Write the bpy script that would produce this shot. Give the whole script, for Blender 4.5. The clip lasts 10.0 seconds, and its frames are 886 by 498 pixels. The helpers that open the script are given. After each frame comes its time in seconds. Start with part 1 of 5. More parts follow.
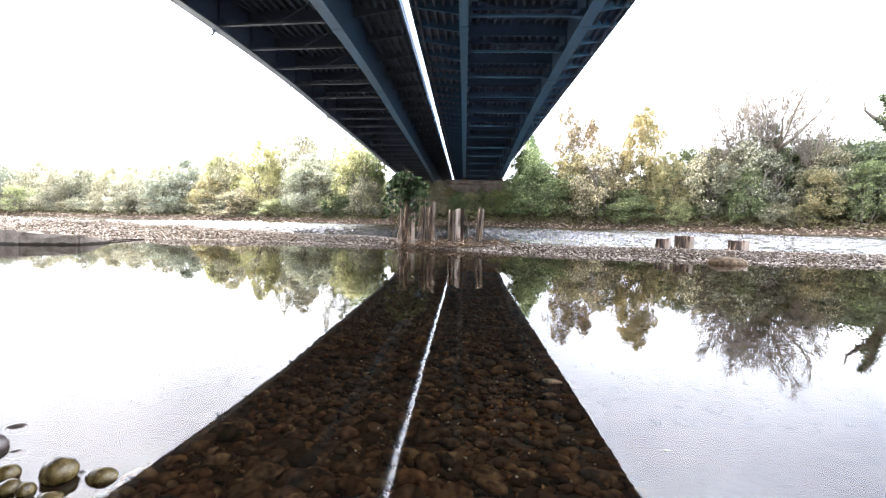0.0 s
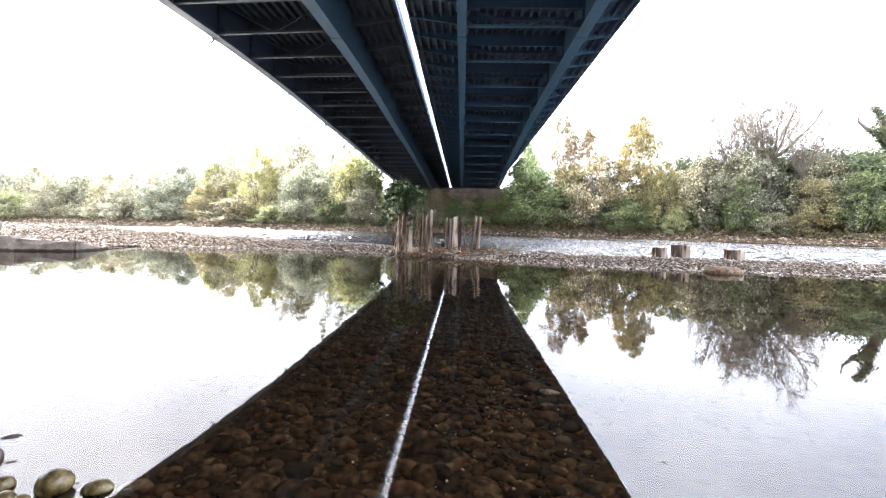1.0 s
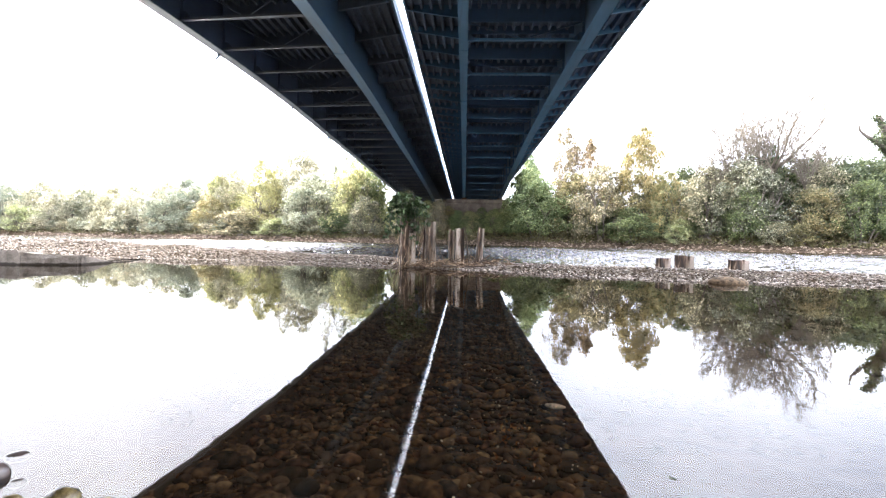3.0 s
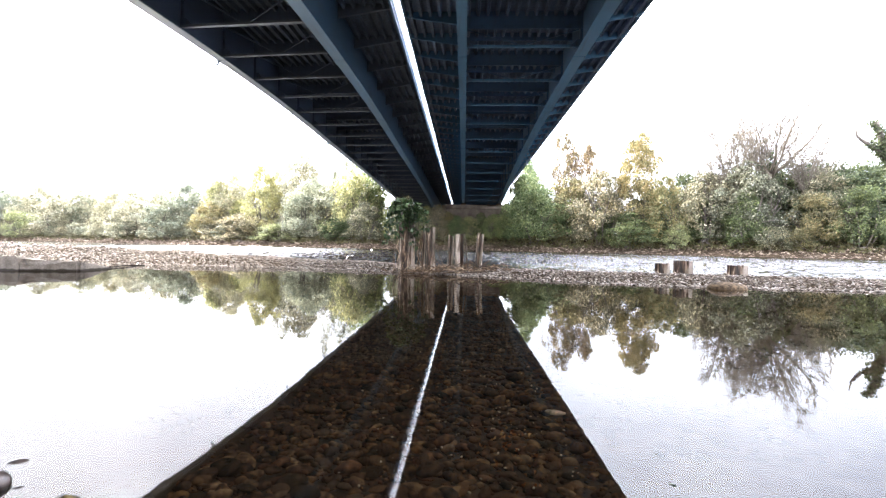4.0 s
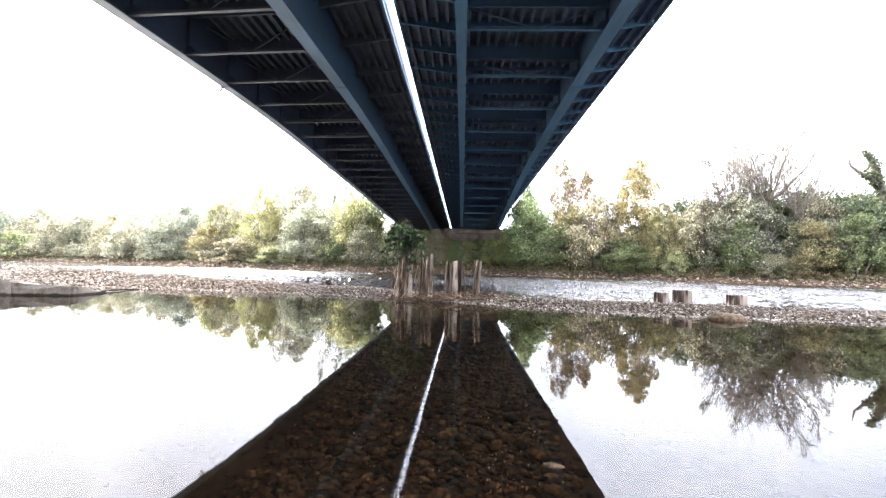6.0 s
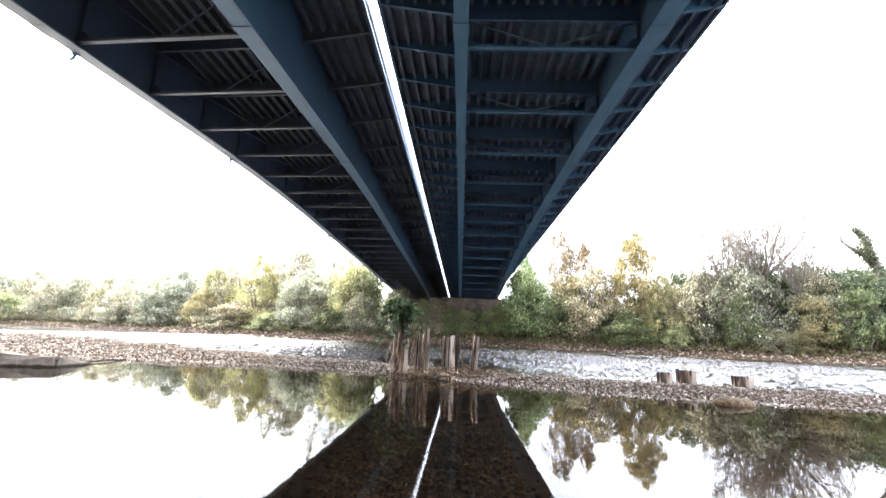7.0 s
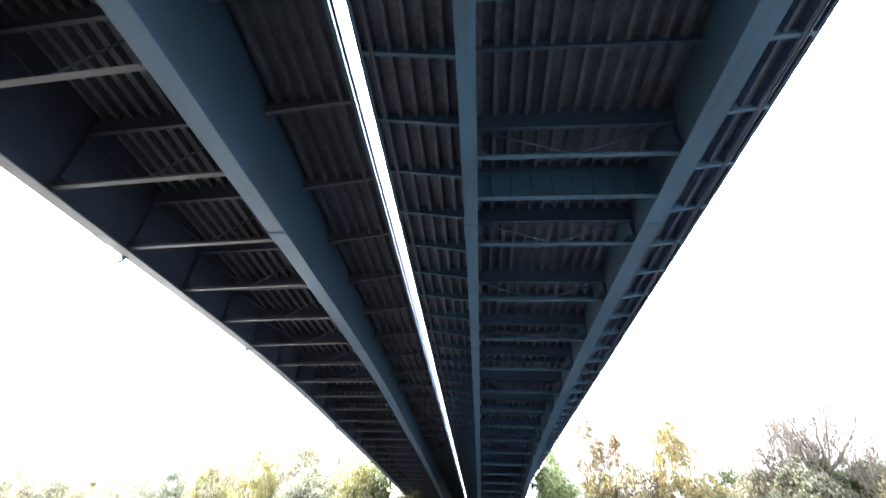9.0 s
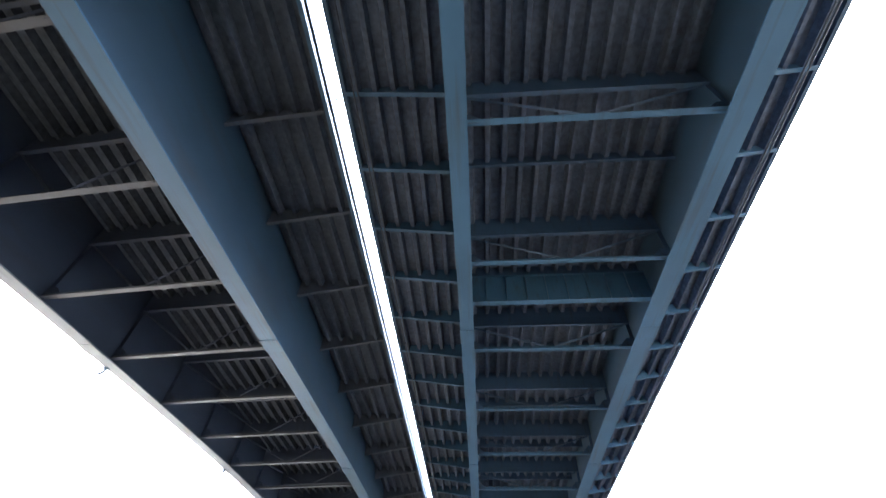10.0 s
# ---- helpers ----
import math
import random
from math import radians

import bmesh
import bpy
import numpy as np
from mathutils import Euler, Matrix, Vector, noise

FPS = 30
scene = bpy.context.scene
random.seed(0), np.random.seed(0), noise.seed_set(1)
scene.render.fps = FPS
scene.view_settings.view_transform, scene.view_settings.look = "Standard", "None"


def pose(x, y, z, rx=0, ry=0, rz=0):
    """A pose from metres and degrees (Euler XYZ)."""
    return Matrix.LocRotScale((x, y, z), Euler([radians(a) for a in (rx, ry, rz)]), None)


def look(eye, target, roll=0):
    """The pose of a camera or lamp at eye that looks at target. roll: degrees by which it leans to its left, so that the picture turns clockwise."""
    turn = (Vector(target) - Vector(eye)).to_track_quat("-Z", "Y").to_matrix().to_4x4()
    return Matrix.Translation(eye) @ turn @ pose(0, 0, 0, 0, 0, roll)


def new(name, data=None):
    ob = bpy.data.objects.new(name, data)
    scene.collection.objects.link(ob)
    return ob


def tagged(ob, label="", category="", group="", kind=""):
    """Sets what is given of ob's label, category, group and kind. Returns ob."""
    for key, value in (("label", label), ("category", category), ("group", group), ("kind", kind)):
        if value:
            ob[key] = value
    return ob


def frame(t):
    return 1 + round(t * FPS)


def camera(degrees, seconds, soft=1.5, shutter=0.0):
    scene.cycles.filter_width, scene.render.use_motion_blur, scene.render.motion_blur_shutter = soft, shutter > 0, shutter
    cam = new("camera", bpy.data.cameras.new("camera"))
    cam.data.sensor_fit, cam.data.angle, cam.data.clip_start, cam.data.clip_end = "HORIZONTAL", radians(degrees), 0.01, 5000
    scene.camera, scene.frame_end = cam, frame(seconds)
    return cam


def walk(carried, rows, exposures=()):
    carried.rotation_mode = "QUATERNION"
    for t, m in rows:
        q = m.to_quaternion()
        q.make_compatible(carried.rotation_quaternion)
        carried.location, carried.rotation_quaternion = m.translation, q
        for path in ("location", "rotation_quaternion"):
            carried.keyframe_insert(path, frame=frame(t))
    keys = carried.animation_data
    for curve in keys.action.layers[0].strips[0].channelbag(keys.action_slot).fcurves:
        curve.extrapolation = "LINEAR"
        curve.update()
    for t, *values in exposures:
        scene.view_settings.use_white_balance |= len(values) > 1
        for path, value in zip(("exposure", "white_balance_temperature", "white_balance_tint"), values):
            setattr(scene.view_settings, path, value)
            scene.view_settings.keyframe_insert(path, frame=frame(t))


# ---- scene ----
cam = camera(90.0, 10.0, soft=1.25, shutter=0.4)
PATH = [
    (0.0, pose(0.000, -0.000, 0.845, 86.46, -1.13, 2.82)),
    (0.5, pose(-0.007, -0.017, 0.858, 87.20, -1.29, 2.74)),
    (1.0, pose(-0.004, -0.012, 0.860, 87.46, -1.40, 2.47)),
    (1.5, pose(-0.008, -0.013, 0.862, 87.73, -1.18, 2.48)),
    (2.0, pose(-0.010, -0.020, 0.867, 88.10, -1.03, 2.64)),
    (2.5, pose(-0.012, -0.019, 0.871, 88.49, -1.09, 2.85)),
    (4.0, pose(-0.017, -0.036, 0.883, 89.59, -1.00, 2.71)),
    (4.5, pose(-0.020, -0.028, 0.883, 89.82, -1.33, 2.67)),
    (5.0, pose(-0.021, -0.014, 0.882, 89.95, -1.40, 2.61)),
    (5.2, pose(-0.022, -0.015, 0.882, 89.73, -1.30, 2.56)),
    (6.3, pose(0.012, 0.030, 1.048, 94.42, -1.58, 2.46)),
    (6.5, pose(0.020, 0.024, 1.079, 95.75, -1.62, 2.44)),
    (7.0, pose(0.017, 0.036, 1.164, 101.45, -2.34, 2.20)),
    (7.5, pose(0.004, 0.027, 1.220, 105.83, -2.53, 2.06)),
    (8.0, pose(0.005, 0.000, 1.295, 112.54, -2.2, 1.81)),
    (8.5, pose(0.000, -0.030, 1.350, 118.50, -2.05, 3.06)),
    (9.0, pose(-0.030, -0.060, 1.390, 124.75, -2.24, 4.08)),
    (9.5, pose(-0.080, -0.110, 1.410, 131.72, -1.11, 3.97)),
    (10.0, pose(-0.130, -0.160, 1.416, 138.06, -1.23, 3.78)),
]
walk(cam, PATH, [(0.0, 3.42), (6.5, 3.45), (8.0, 3.5), (9.0, 3.62), (9.5, 3.78), (10.0, 4.15)])

# ---- world and sun: bright hazy overcast ----
SUN_EL, SUN_AZ = 40.0, -42.0   # degrees; azimuth from +y towards +x
world = bpy.data.worlds.new("overcast_sky")
scene.world = world
world.use_nodes = True
wt = world.node_tree
wt.nodes.clear()
w_out = wt.nodes.new("ShaderNodeOutputWorld")
w_bg = wt.nodes.new("ShaderNodeBackground")
w_sky = wt.nodes.new("ShaderNodeTexSky")
w_sky.sky_type, w_sky.sun_disc = "NISHITA", False
w_sky.sun_elevation, w_sky.sun_rotation = radians(SUN_EL), radians(SUN_AZ)
w_sky.dust_density, w_sky.air_density = 4.0, 1.0
w_co = wt.nodes.new("ShaderNodeTexCoord")
w_no = wt.nodes.new("ShaderNodeTexNoise")
w_no.inputs["Scale"].default_value, w_no.inputs["Detail"].default_value = 2.2, 4.0
w_no.inputs["Roughness"].default_value = 0.5
w_rp = wt.nodes.new("ShaderNodeValToRGB")
w_rp.color_ramp.elements[0].position, w_rp.color_ramp.elements[0].color = 0.35, (6.5, 6.9, 8.3, 1)
w_rp.color_ramp.elements[1].position, w_rp.color_ramp.elements[1].color = 0.65, (10.2, 10.6, 12.0, 1)
w_mx = wt.nodes.new("ShaderNodeMix")
w_mx.data_type = "RGBA"
w_mx.inputs["Factor"].default_value = 0.9
wt.links.new(w_co.outputs["Generated"], w_no.inputs["Vector"])
wt.links.new(w_no.outputs["Fac"], w_rp.inputs["Fac"])
w_up = wt.nodes.new("ShaderNodeSeparateXYZ")   # an overcast sky: dimmer low down than overhead
w_gr = wt.nodes.new("ShaderNodeValToRGB")
for pos, lum in ((0.0, 0.8), (0.12, 0.68), (0.22, 0.66), (0.34, 0.78), (0.5, 1.25), (0.7, 1.65), (1.0, 2.1)):
    el = w_gr.color_ramp.elements.new(pos)
    el.color = (lum, lum, lum, 1)
w_gr.color_ramp.elements.remove(w_gr.color_ramp.elements[-1])
w_gr.color_ramp.elements.remove(w_gr.color_ramp.elements[0])
w_ml = wt.nodes.new("ShaderNodeMix")
w_ml.data_type, w_ml.blend_type = "RGBA", "MULTIPLY"
w_ml.inputs["Factor"].default_value = 1.0
wt.links.new(w_co.outputs["Generated"], w_up.inputs["Vector"])
wt.links.new(w_up.outputs["Z"], w_gr.inputs["Fac"])
wt.links.new(w_rp.outputs["Color"], w_ml.inputs[6])
wt.links.new(w_gr.outputs["Color"], w_ml.inputs[7])
wt.links.new(w_sky.outputs["Color"], w_mx.inputs[6])
wt.links.new(w_ml.outputs[2], w_mx.inputs[7])
wt.links.new(w_mx.outputs[2], w_bg.inputs["Color"])
w_bg.inputs["Strength"].default_value = 0.1
wt.links.new(w_bg.outputs["Background"], w_out.inputs["Surface"])

sun = new("sun", bpy.data.lights.new("sun", "SUN"))
sun.data.energy, sun.data.angle, sun.data.color = 2.4, radians(10), (1.0, 0.95, 0.88)
a, e = radians(SUN_AZ), radians(SUN_EL)
sun.matrix_world = look((math.sin(a) * math.cos(e) * 300, math.cos(a) * math.cos(e) * 300, math.sin(e) * 300), (0, 0, 0))


# ---- materials ----
def material(name):
    m = bpy.data.materials.new(name)
    m.use_nodes = True
    nt = m.node_tree
    return m, nt, nt.nodes["Principled BSDF"]


def add_node(nt, kind, **ins):
    n = nt.nodes.new(kind)
    for k, v in ins.items():
        n.inputs[k.replace("_", " ")].default_value = v
    return n


def noise_at(nt, scale, detail=4.0, stretch=None, space="Object"):
    co = nt.nodes.new("ShaderNodeTexCoord")
    n = add_node(nt, "ShaderNodeTexNoise", Scale=scale, Detail=detail)
    if stretch:
        mp = nt.nodes.new("ShaderNodeMapping")
        mp.inputs["Scale"].default_value = stretch
        nt.links.new(co.outputs[space], mp.inputs["Vector"])
        nt.links.new(mp.outputs["Vector"], n.inputs["Vector"])
    else:
        nt.links.new(co.outputs[space], n.inputs["Vector"])
    return n


def ramp(nt, source, stops):
    r = nt.nodes.new("ShaderNodeValToRGB")
    el = r.color_ramp.elements
    el[0].position, el[0].color = stops[0][0], (*stops[0][1], 1)
    el[1].position, el[1].color = stops[-1][0], (*stops[-1][1], 1)
    for pos, col in stops[1:-1]:
        x = el.new(pos)
        x.color = (*col, 1)
    nt.links.new(source, r.inputs["Fac"])
    return r


def mix_col(nt, fac, a, b, blend="MIX"):
    m = nt.nodes.new("ShaderNodeMix")
    m.data_type, m.blend_type = "RGBA", blend
    for sock, v in ((m.inputs["Factor"], fac), (m.inputs[6], a), (m.inputs[7], b)):
        if isinstance(v, bpy.types.NodeSocket):
            nt.links.new(v, sock)
        else:
            sock.default_value = v if isinstance(v, float) else (*v, 1)
    return m.outputs[2]


def bump(nt, bsdf, source, strength, distance):
    b = add_node(nt, "ShaderNodeBump", Strength=strength, Distance=distance)
    nt.links.new(source, b.inputs["Height"])
    nt.links.new(b.outputs["Normal"], bsdf.inputs["Normal"])
    return b


def painted_steel(name, base, dirt, rough=0.5):
    m, nt, b = material(name)
    big = noise_at(nt, 0.35, 5.0)
    streak = noise_at(nt, 1.0, 5.0, (4.0, 0.25, 1.2))
    fine = noise_at(nt, 40.0, 3.0)
    c1 = mix_col(nt, ramp(nt, big.outputs["Fac"], [(0.35, (0, 0, 0)), (0.7, (1, 1, 1))]).outputs["Color"], base, tuple(0.8 * c for c in base))
    c2 = mix_col(nt, ramp(nt, streak.outputs["Fac"], [(0.52, (0, 0, 0)), (0.8, (0.75, 0.75, 0.75))]).outputs["Color"], c1, dirt)
    nt.links.new(c2, b.inputs["Base Color"])
    b.inputs["Roughness"].default_value = rough
    bump(nt, b, fine.outputs["Fac"], 0.1, 0.004)
    return m


def stone_material(name, cols, rough, wet=False, per="object"):
    m, nt, b = material(name)
    if per == "object":
        info = nt.nodes.new("ShaderNodeObjectInfo").outputs["Random"]
    else:
        info = nt.nodes.new("ShaderNodeNewGeometry").outputs["Random Per Island"]
    n = len(cols) - 1
    r = ramp(nt, info, [(i / n, c) for i, c in enumerate(cols)])
    r.color_ramp.interpolation = "LINEAR"
    mott = noise_at(nt, 26.0 if wet else 14.0, 6.0)
    m_ramp = ramp(nt, mott.outputs["Fac"], [(0.34, (0.3, 0.29, 0.28)), (0.48, (0.75, 0.74, 0.72)), (0.58, (1.1, 1.07, 1.02)), (0.68, (1.6, 1.52, 1.4))])
    mul = mix_col(nt, 1.0, r.outputs["Color"], m_ramp.outputs["Color"], "MULTIPLY")
    nt.links.new(mul, b.inputs["Base Color"])
    b.inputs["Roughness"].default_value = rough
    b.inputs["Specular IOR Level"].default_value = 0.0 if wet else 0.12
    fine = noise_at(nt, 60.0, 4.0)
    bump(nt, b, fine.outputs["Fac"], 0.5, 0.006)
    return m


def leaf_material(name, cols, glow):
    """Leaf blades: diffuse with light passing through; the hue varies leaf by leaf and tree by tree."""
    m, nt, b = material(name)
    isl = nt.nodes.new("ShaderNodeNewGeometry").outputs["Random Per Island"]
    n = len(cols) - 1
    r = ramp(nt, isl, [(i / n, tuple((0.6, 1.0, 0.85, 1.25)[i % 4] * q for q in c)) for i, c in enumerate(cols)])
    info = nt.nodes.new("ShaderNodeObjectInfo").outputs["Random"]
    t = ramp(nt, info, [(0.0, (0.72, 0.8, 0.78)), (0.35, (1.0, 1.02, 0.9)), (0.7, (1.08, 1.05, 1.0)), (1.0, (1.18, 1.12, 0.95))])
    clump = noise_at(nt, 4.5, 2.0)
    t2 = ramp(nt, clump.outputs["Fac"], [(0.35, (0.68, 0.72, 0.7)), (0.65, (1.18, 1.14, 1.05))])
    c = mix_col(nt, 1.0, mix_col(nt, 1.0, r.outputs["Color"], t.outputs["Color"], "MULTIPLY"), t2.outputs["Color"], "MULTIPLY")
    nt.links.new(c, b.inputs["Base Color"])
    b.inputs["Roughness"].default_value = 0.55
    tr = nt.nodes.new("ShaderNodeBsdfTranslucent")
    nt.links.new(c, tr.inputs["Color"])
    mx = add_node(nt, "ShaderNodeMixShader", Fac=glow)
    nt.links.new(b.outputs["BSDF"], mx.inputs[1])
    nt.links.new(tr.outputs["BSDF"], mx.inputs[2])
    nt.links.new(mx.outputs["Shader"], nt.nodes["Material Output"].inputs["Surface"])
    return m


def water_material(name, scales, rough, tint):
    """A clear surface: Fresnel-driven gloss over see-through water."""
    m, nt, b = material(name)
    nt.nodes.remove(b)
    heights = None
    for scale, strength, stretch in scales:
        n = noise_at(nt, scale, 3.0, stretch)
        v = nt.nodes.new("ShaderNodeMath")
        v.operation = "MULTIPLY"
        v.inputs[1].default_value = strength
        nt.links.new(n.outputs["Fac"], v.inputs[0])
        if heights:
            s = nt.nodes.new("ShaderNodeMath")
            nt.links.new(heights, s.inputs[0])
            nt.links.new(v.outputs[0], s.inputs[1])
            heights = s.outputs[0]
        else:
            heights = v.outputs[0]
    bp = add_node(nt, "ShaderNodeBump", Strength=1.0, Distance=1.0)
    nt.links.new(heights, bp.inputs["Height"])
    fr = add_node(nt, "ShaderNodeFresnel", IOR=1.333)
    gl = add_node(nt, "ShaderNodeBsdfGlossy", Roughness=rough)
    tp = nt.nodes.new("ShaderNodeBsdfTransparent")
    tp.inputs["Color"].default_value = (*tint, 1)
    nt.links.new(bp.outputs["Normal"], fr.inputs["Normal"])
    nt.links.new(bp.outputs["Normal"], gl.inputs["Normal"])
    mx = nt.nodes.new("ShaderNodeMixShader")
    nt.links.new(fr.outputs["Fac"], mx.inputs["Fac"])
    silt = nt.nodes.new("ShaderNodeBsdfDiffuse")   # fine silt hanging in the water
    silt.inputs["Color"].default_value = (0.2, 0.145, 0.095, 1)
    body = add_node(nt, "ShaderNodeMixShader", Fac=0.02)
    nt.links.new(tp.outputs["BSDF"], body.inputs[1])
    nt.links.new(silt.outputs["BSDF"], body.inputs[2])
    nt.links.new(body.outputs["Shader"], mx.inputs[1])
    nt.links.new(gl.outputs["BSDF"], mx.inputs[2])
    nt.links.new(mx.outputs["Shader"], nt.nodes["Material Output"].inputs["Surface"])
    return m


def river_material(name, scales, rough, tint):
    """Running water: calm and wind-ruffled patches differ in gloss."""
    m = water_material(name, scales, rough, tint)
    nt = m.node_tree
    gl = next(n for n in nt.nodes if n.type == "BSDF_GLOSSY")
    a1 = noise_at(nt, 1.0, 5.0, (0.3, 0.1, 1))
    a2 = noise_at(nt, 1.0, 4.0, (3.2, 0.5, 1))
    s = nt.nodes.new("ShaderNodeMath")
    s.operation = "MULTIPLY_ADD"
    s.inputs[1].default_value = 1.3
    nt.links.new(a2.outputs["Fac"], s.inputs[0])
    nt.links.new(a1.outputs["Fac"], s.inputs[2])
    r = ramp(nt, s.outputs[0], [(0.0, (0.01, 0.01, 0.01)), (1.0, (0.11, 0.11, 0.11))])
    r.color_ramp.elements[0].position, r.color_ramp.elements[1].position = 0.46, 0.68
    h = nt.nodes.new("ShaderNodeMath")
    h.operation = "MULTIPLY"
    h.inputs[1].default_value = 0.5
    nt.links.new(s.outputs[0], h.inputs[0])
    nt.links.new(h.outputs[0], r.inputs["Fac"])
    nt.links.new(r.outputs["Color"], gl.inputs["Roughness"])
    return m


def rough_material(name, stops, scale, rough, bump_scale=30.0, bump_d=0.01, stretch=None):
    m, nt, b = material(name)
    n1 = noise_at(nt, scale, 6.0, stretch)
    n2 = noise_at(nt, scale * 9.0, 4.0, stretch)
    r = ramp(nt, n1.outputs["Fac"], stops)
    r2 = ramp(nt, n2.outputs["Fac"], [(0.3, (0.6, 0.6, 0.6)), (0.7, (1, 1, 1))])
    nt.links.new(mix_col(nt, 1.0, r.outputs["Color"], r2.outputs["Color"], "MULTIPLY"), b.inputs["Base Color"])
    b.inputs["Roughness"].default_value = rough
    n3 = noise_at(nt, bump_scale, 4.0, stretch)
    bump(nt, b, n3.outputs["Fac"], 0.5, bump_d)
    return m


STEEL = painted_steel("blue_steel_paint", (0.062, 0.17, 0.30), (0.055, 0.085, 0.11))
# next three: the blue paint darkened to hold the shade under the decks
STEEL_DARK = painted_steel("dark_shaded_steel_paint", (0.06, 0.125, 0.22), (0.05, 0.074, 0.096))
STEEL_SHADED = painted_steel("shaded_steel_paint", (0.045, 0.07, 0.12), (0.04, 0.049, 0.063))
STEEL_WEB_SHADE = painted_steel("web_shade_steel_paint", (0.036, 0.082, 0.14), (0.04, 0.056, 0.074))
STEEL_GREY = painted_steel("grey_blue_steel_paint", (0.085, 0.112, 0.15), (0.06, 0.072, 0.086))
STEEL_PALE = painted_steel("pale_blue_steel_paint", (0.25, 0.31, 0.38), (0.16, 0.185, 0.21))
DECK_GREY = rough_material("deck_plate_grey", [(0.3, (0.09, 0.135, 0.21)), (0.7, (0.138, 0.19, 0.28))], 0.6, 0.7)
# the deck grey again, darkened to put the left bay's shade into the plate
DECK_SHADED = rough_material("shaded_deck_plate", [(0.3, (0.055, 0.08, 0.12)), (0.7, (0.09, 0.125, 0.175))], 0.6, 0.7)
CONCRETE = rough_material("old_concrete", [(0.28, (0.035, 0.025, 0.017)), (0.42, (0.1, 0.078, 0.058)), (0.55, (0.17, 0.135, 0.1)), (0.72, (0.27, 0.225, 0.18))], 3.4, 0.85, 18.0, 0.03)
PIER_CONCRETE = rough_material("pier_concrete", [(0.3, (0.13, 0.1, 0.08)), (0.5, (0.22, 0.175, 0.14)), (0.7, (0.32, 0.265, 0.215))], 0.7, 0.85)
RUST = rough_material("weathered_pile_steel", [(0.4, (0.022, 0.014, 0.007)), (0.5, (0.104, 0.062, 0.040)), (0.57, (0.244, 0.160, 0.105)), (0.64, (0.850, 0.675, 0.506))], 11.0, 0.8, 25.0, 0.012, (1, 1, 0.16))
RUST_PALE = rough_material("pale_pile_steel", [(0.32, (0.06, 0.042, 0.03)), (0.4, (0.36, 0.28, 0.215)), (0.5, (0.62, 0.52, 0.43)), (0.63, (0.78, 0.68, 0.58))], 11.0, 0.8, 25.0, 0.012, (1, 1, 0.16))
BARK = rough_material("grey_bark", [(0.3, (0.07, 0.055, 0.045)), (0.7, (0.17, 0.14, 0.115))], 1.2, 0.9, 12.0, 0.02, (1, 1, 0.3))
PALE_BARK = rough_material("pale_twig_bark", [(0.3, (0.1, 0.083, 0.06)), (0.7, (0.23, 0.195, 0.15))], 1.2, 0.9, 12.0, 0.02, (1, 1, 0.3))
DRIFT = rough_material("driftwood", [(0.3, (0.06, 0.043, 0.03)), (0.7, (0.17, 0.13, 0.1))], 3.0, 0.9, 30.0, 0.004)
BED_STONE = stone_material("bed_cobble", [(0.024, 0.021, 0.016), (0.113, 0.071, 0.040), (0.034, 0.027, 0.019), (0.149, 0.093, 0.048), (0.030, 0.026, 0.022), (0.139, 0.079, 0.047), (0.056, 0.042, 0.028), (0.225, 0.154, 0.094), (0.062, 0.048, 0.034)], 0.45, True)
BED_STONES = stone_material("bed_cobbles_joined", [(0.024, 0.021, 0.016), (0.113, 0.071, 0.040), (0.034, 0.027, 0.019), (0.149, 0.093, 0.048), (0.030, 0.026, 0.022), (0.139, 0.079, 0.047), (0.056, 0.042, 0.028), (0.225, 0.154, 0.094), (0.062, 0.048, 0.034)], 0.45, True, per="island")
BAR_STONES = stone_material("dry_pebbles", [(0.060, 0.045, 0.036), (0.430, 0.374, 0.329), (0.112, 0.087, 0.068), (0.671, 0.618, 0.576), (0.172, 0.135, 0.108), (0.533, 0.461, 0.405), (0.086, 0.068, 0.054), (0.344, 0.287, 0.243)], 0.8, per="island")
BANK_STONES = stone_material("bank_riprap", [(0.06, 0.045, 0.034), (0.17, 0.13, 0.1), (0.09, 0.065, 0.048), (0.36, 0.29, 0.23), (0.12, 0.09, 0.07)], 0.9, per="island")
BED_SILTED = stone_material("silted_bed_cobbles", [(0.088, 0.068, 0.048), (0.147, 0.115, 0.083), (0.110, 0.084, 0.059), (0.176, 0.139, 0.102)], 0.6, True, per="island")
BED_DARK = stone_material("dark_bed_cobbles", [(0.03, 0.022, 0.014), (0.055, 0.04, 0.026), (0.04, 0.031, 0.02), (0.07, 0.05, 0.032)], 0.6, True, per="island")
ALGAE_STONE = rough_material("algae_boulder", [(0.34, (0.032, 0.022, 0.006)), (0.46, (0.068, 0.048, 0.016)), (0.56, (0.105, 0.078, 0.03)), (0.7, (0.16, 0.125, 0.06))], 30.0, 0.24, 160.0, 0.003)
DARK_STONE = rough_material("dark_wet_stone", [(0.34, (0.026, 0.019, 0.017)), (0.5, (0.06, 0.043, 0.038)), (0.68, (0.12, 0.09, 0.078))], 30.0, 0.28, 160.0, 0.003)
ALGAE_STONE.node_tree.nodes["Principled BSDF"].inputs["Specular IOR Level"].default_value = 0.3
TWIGS = stone_material("mixed_drift_twigs", [(0.034, 0.021, 0.012), (0.204, 0.136, 0.087), (0.085, 0.054, 0.033), (0.612, 0.464, 0.330), (0.051, 0.032, 0.019), (0.340, 0.240, 0.158)], 0.9, per="island")
BROWN_ROCK = stone_material("brown_rock", [(0.11, 0.078, 0.048), (0.17, 0.122, 0.078)], 0.8)
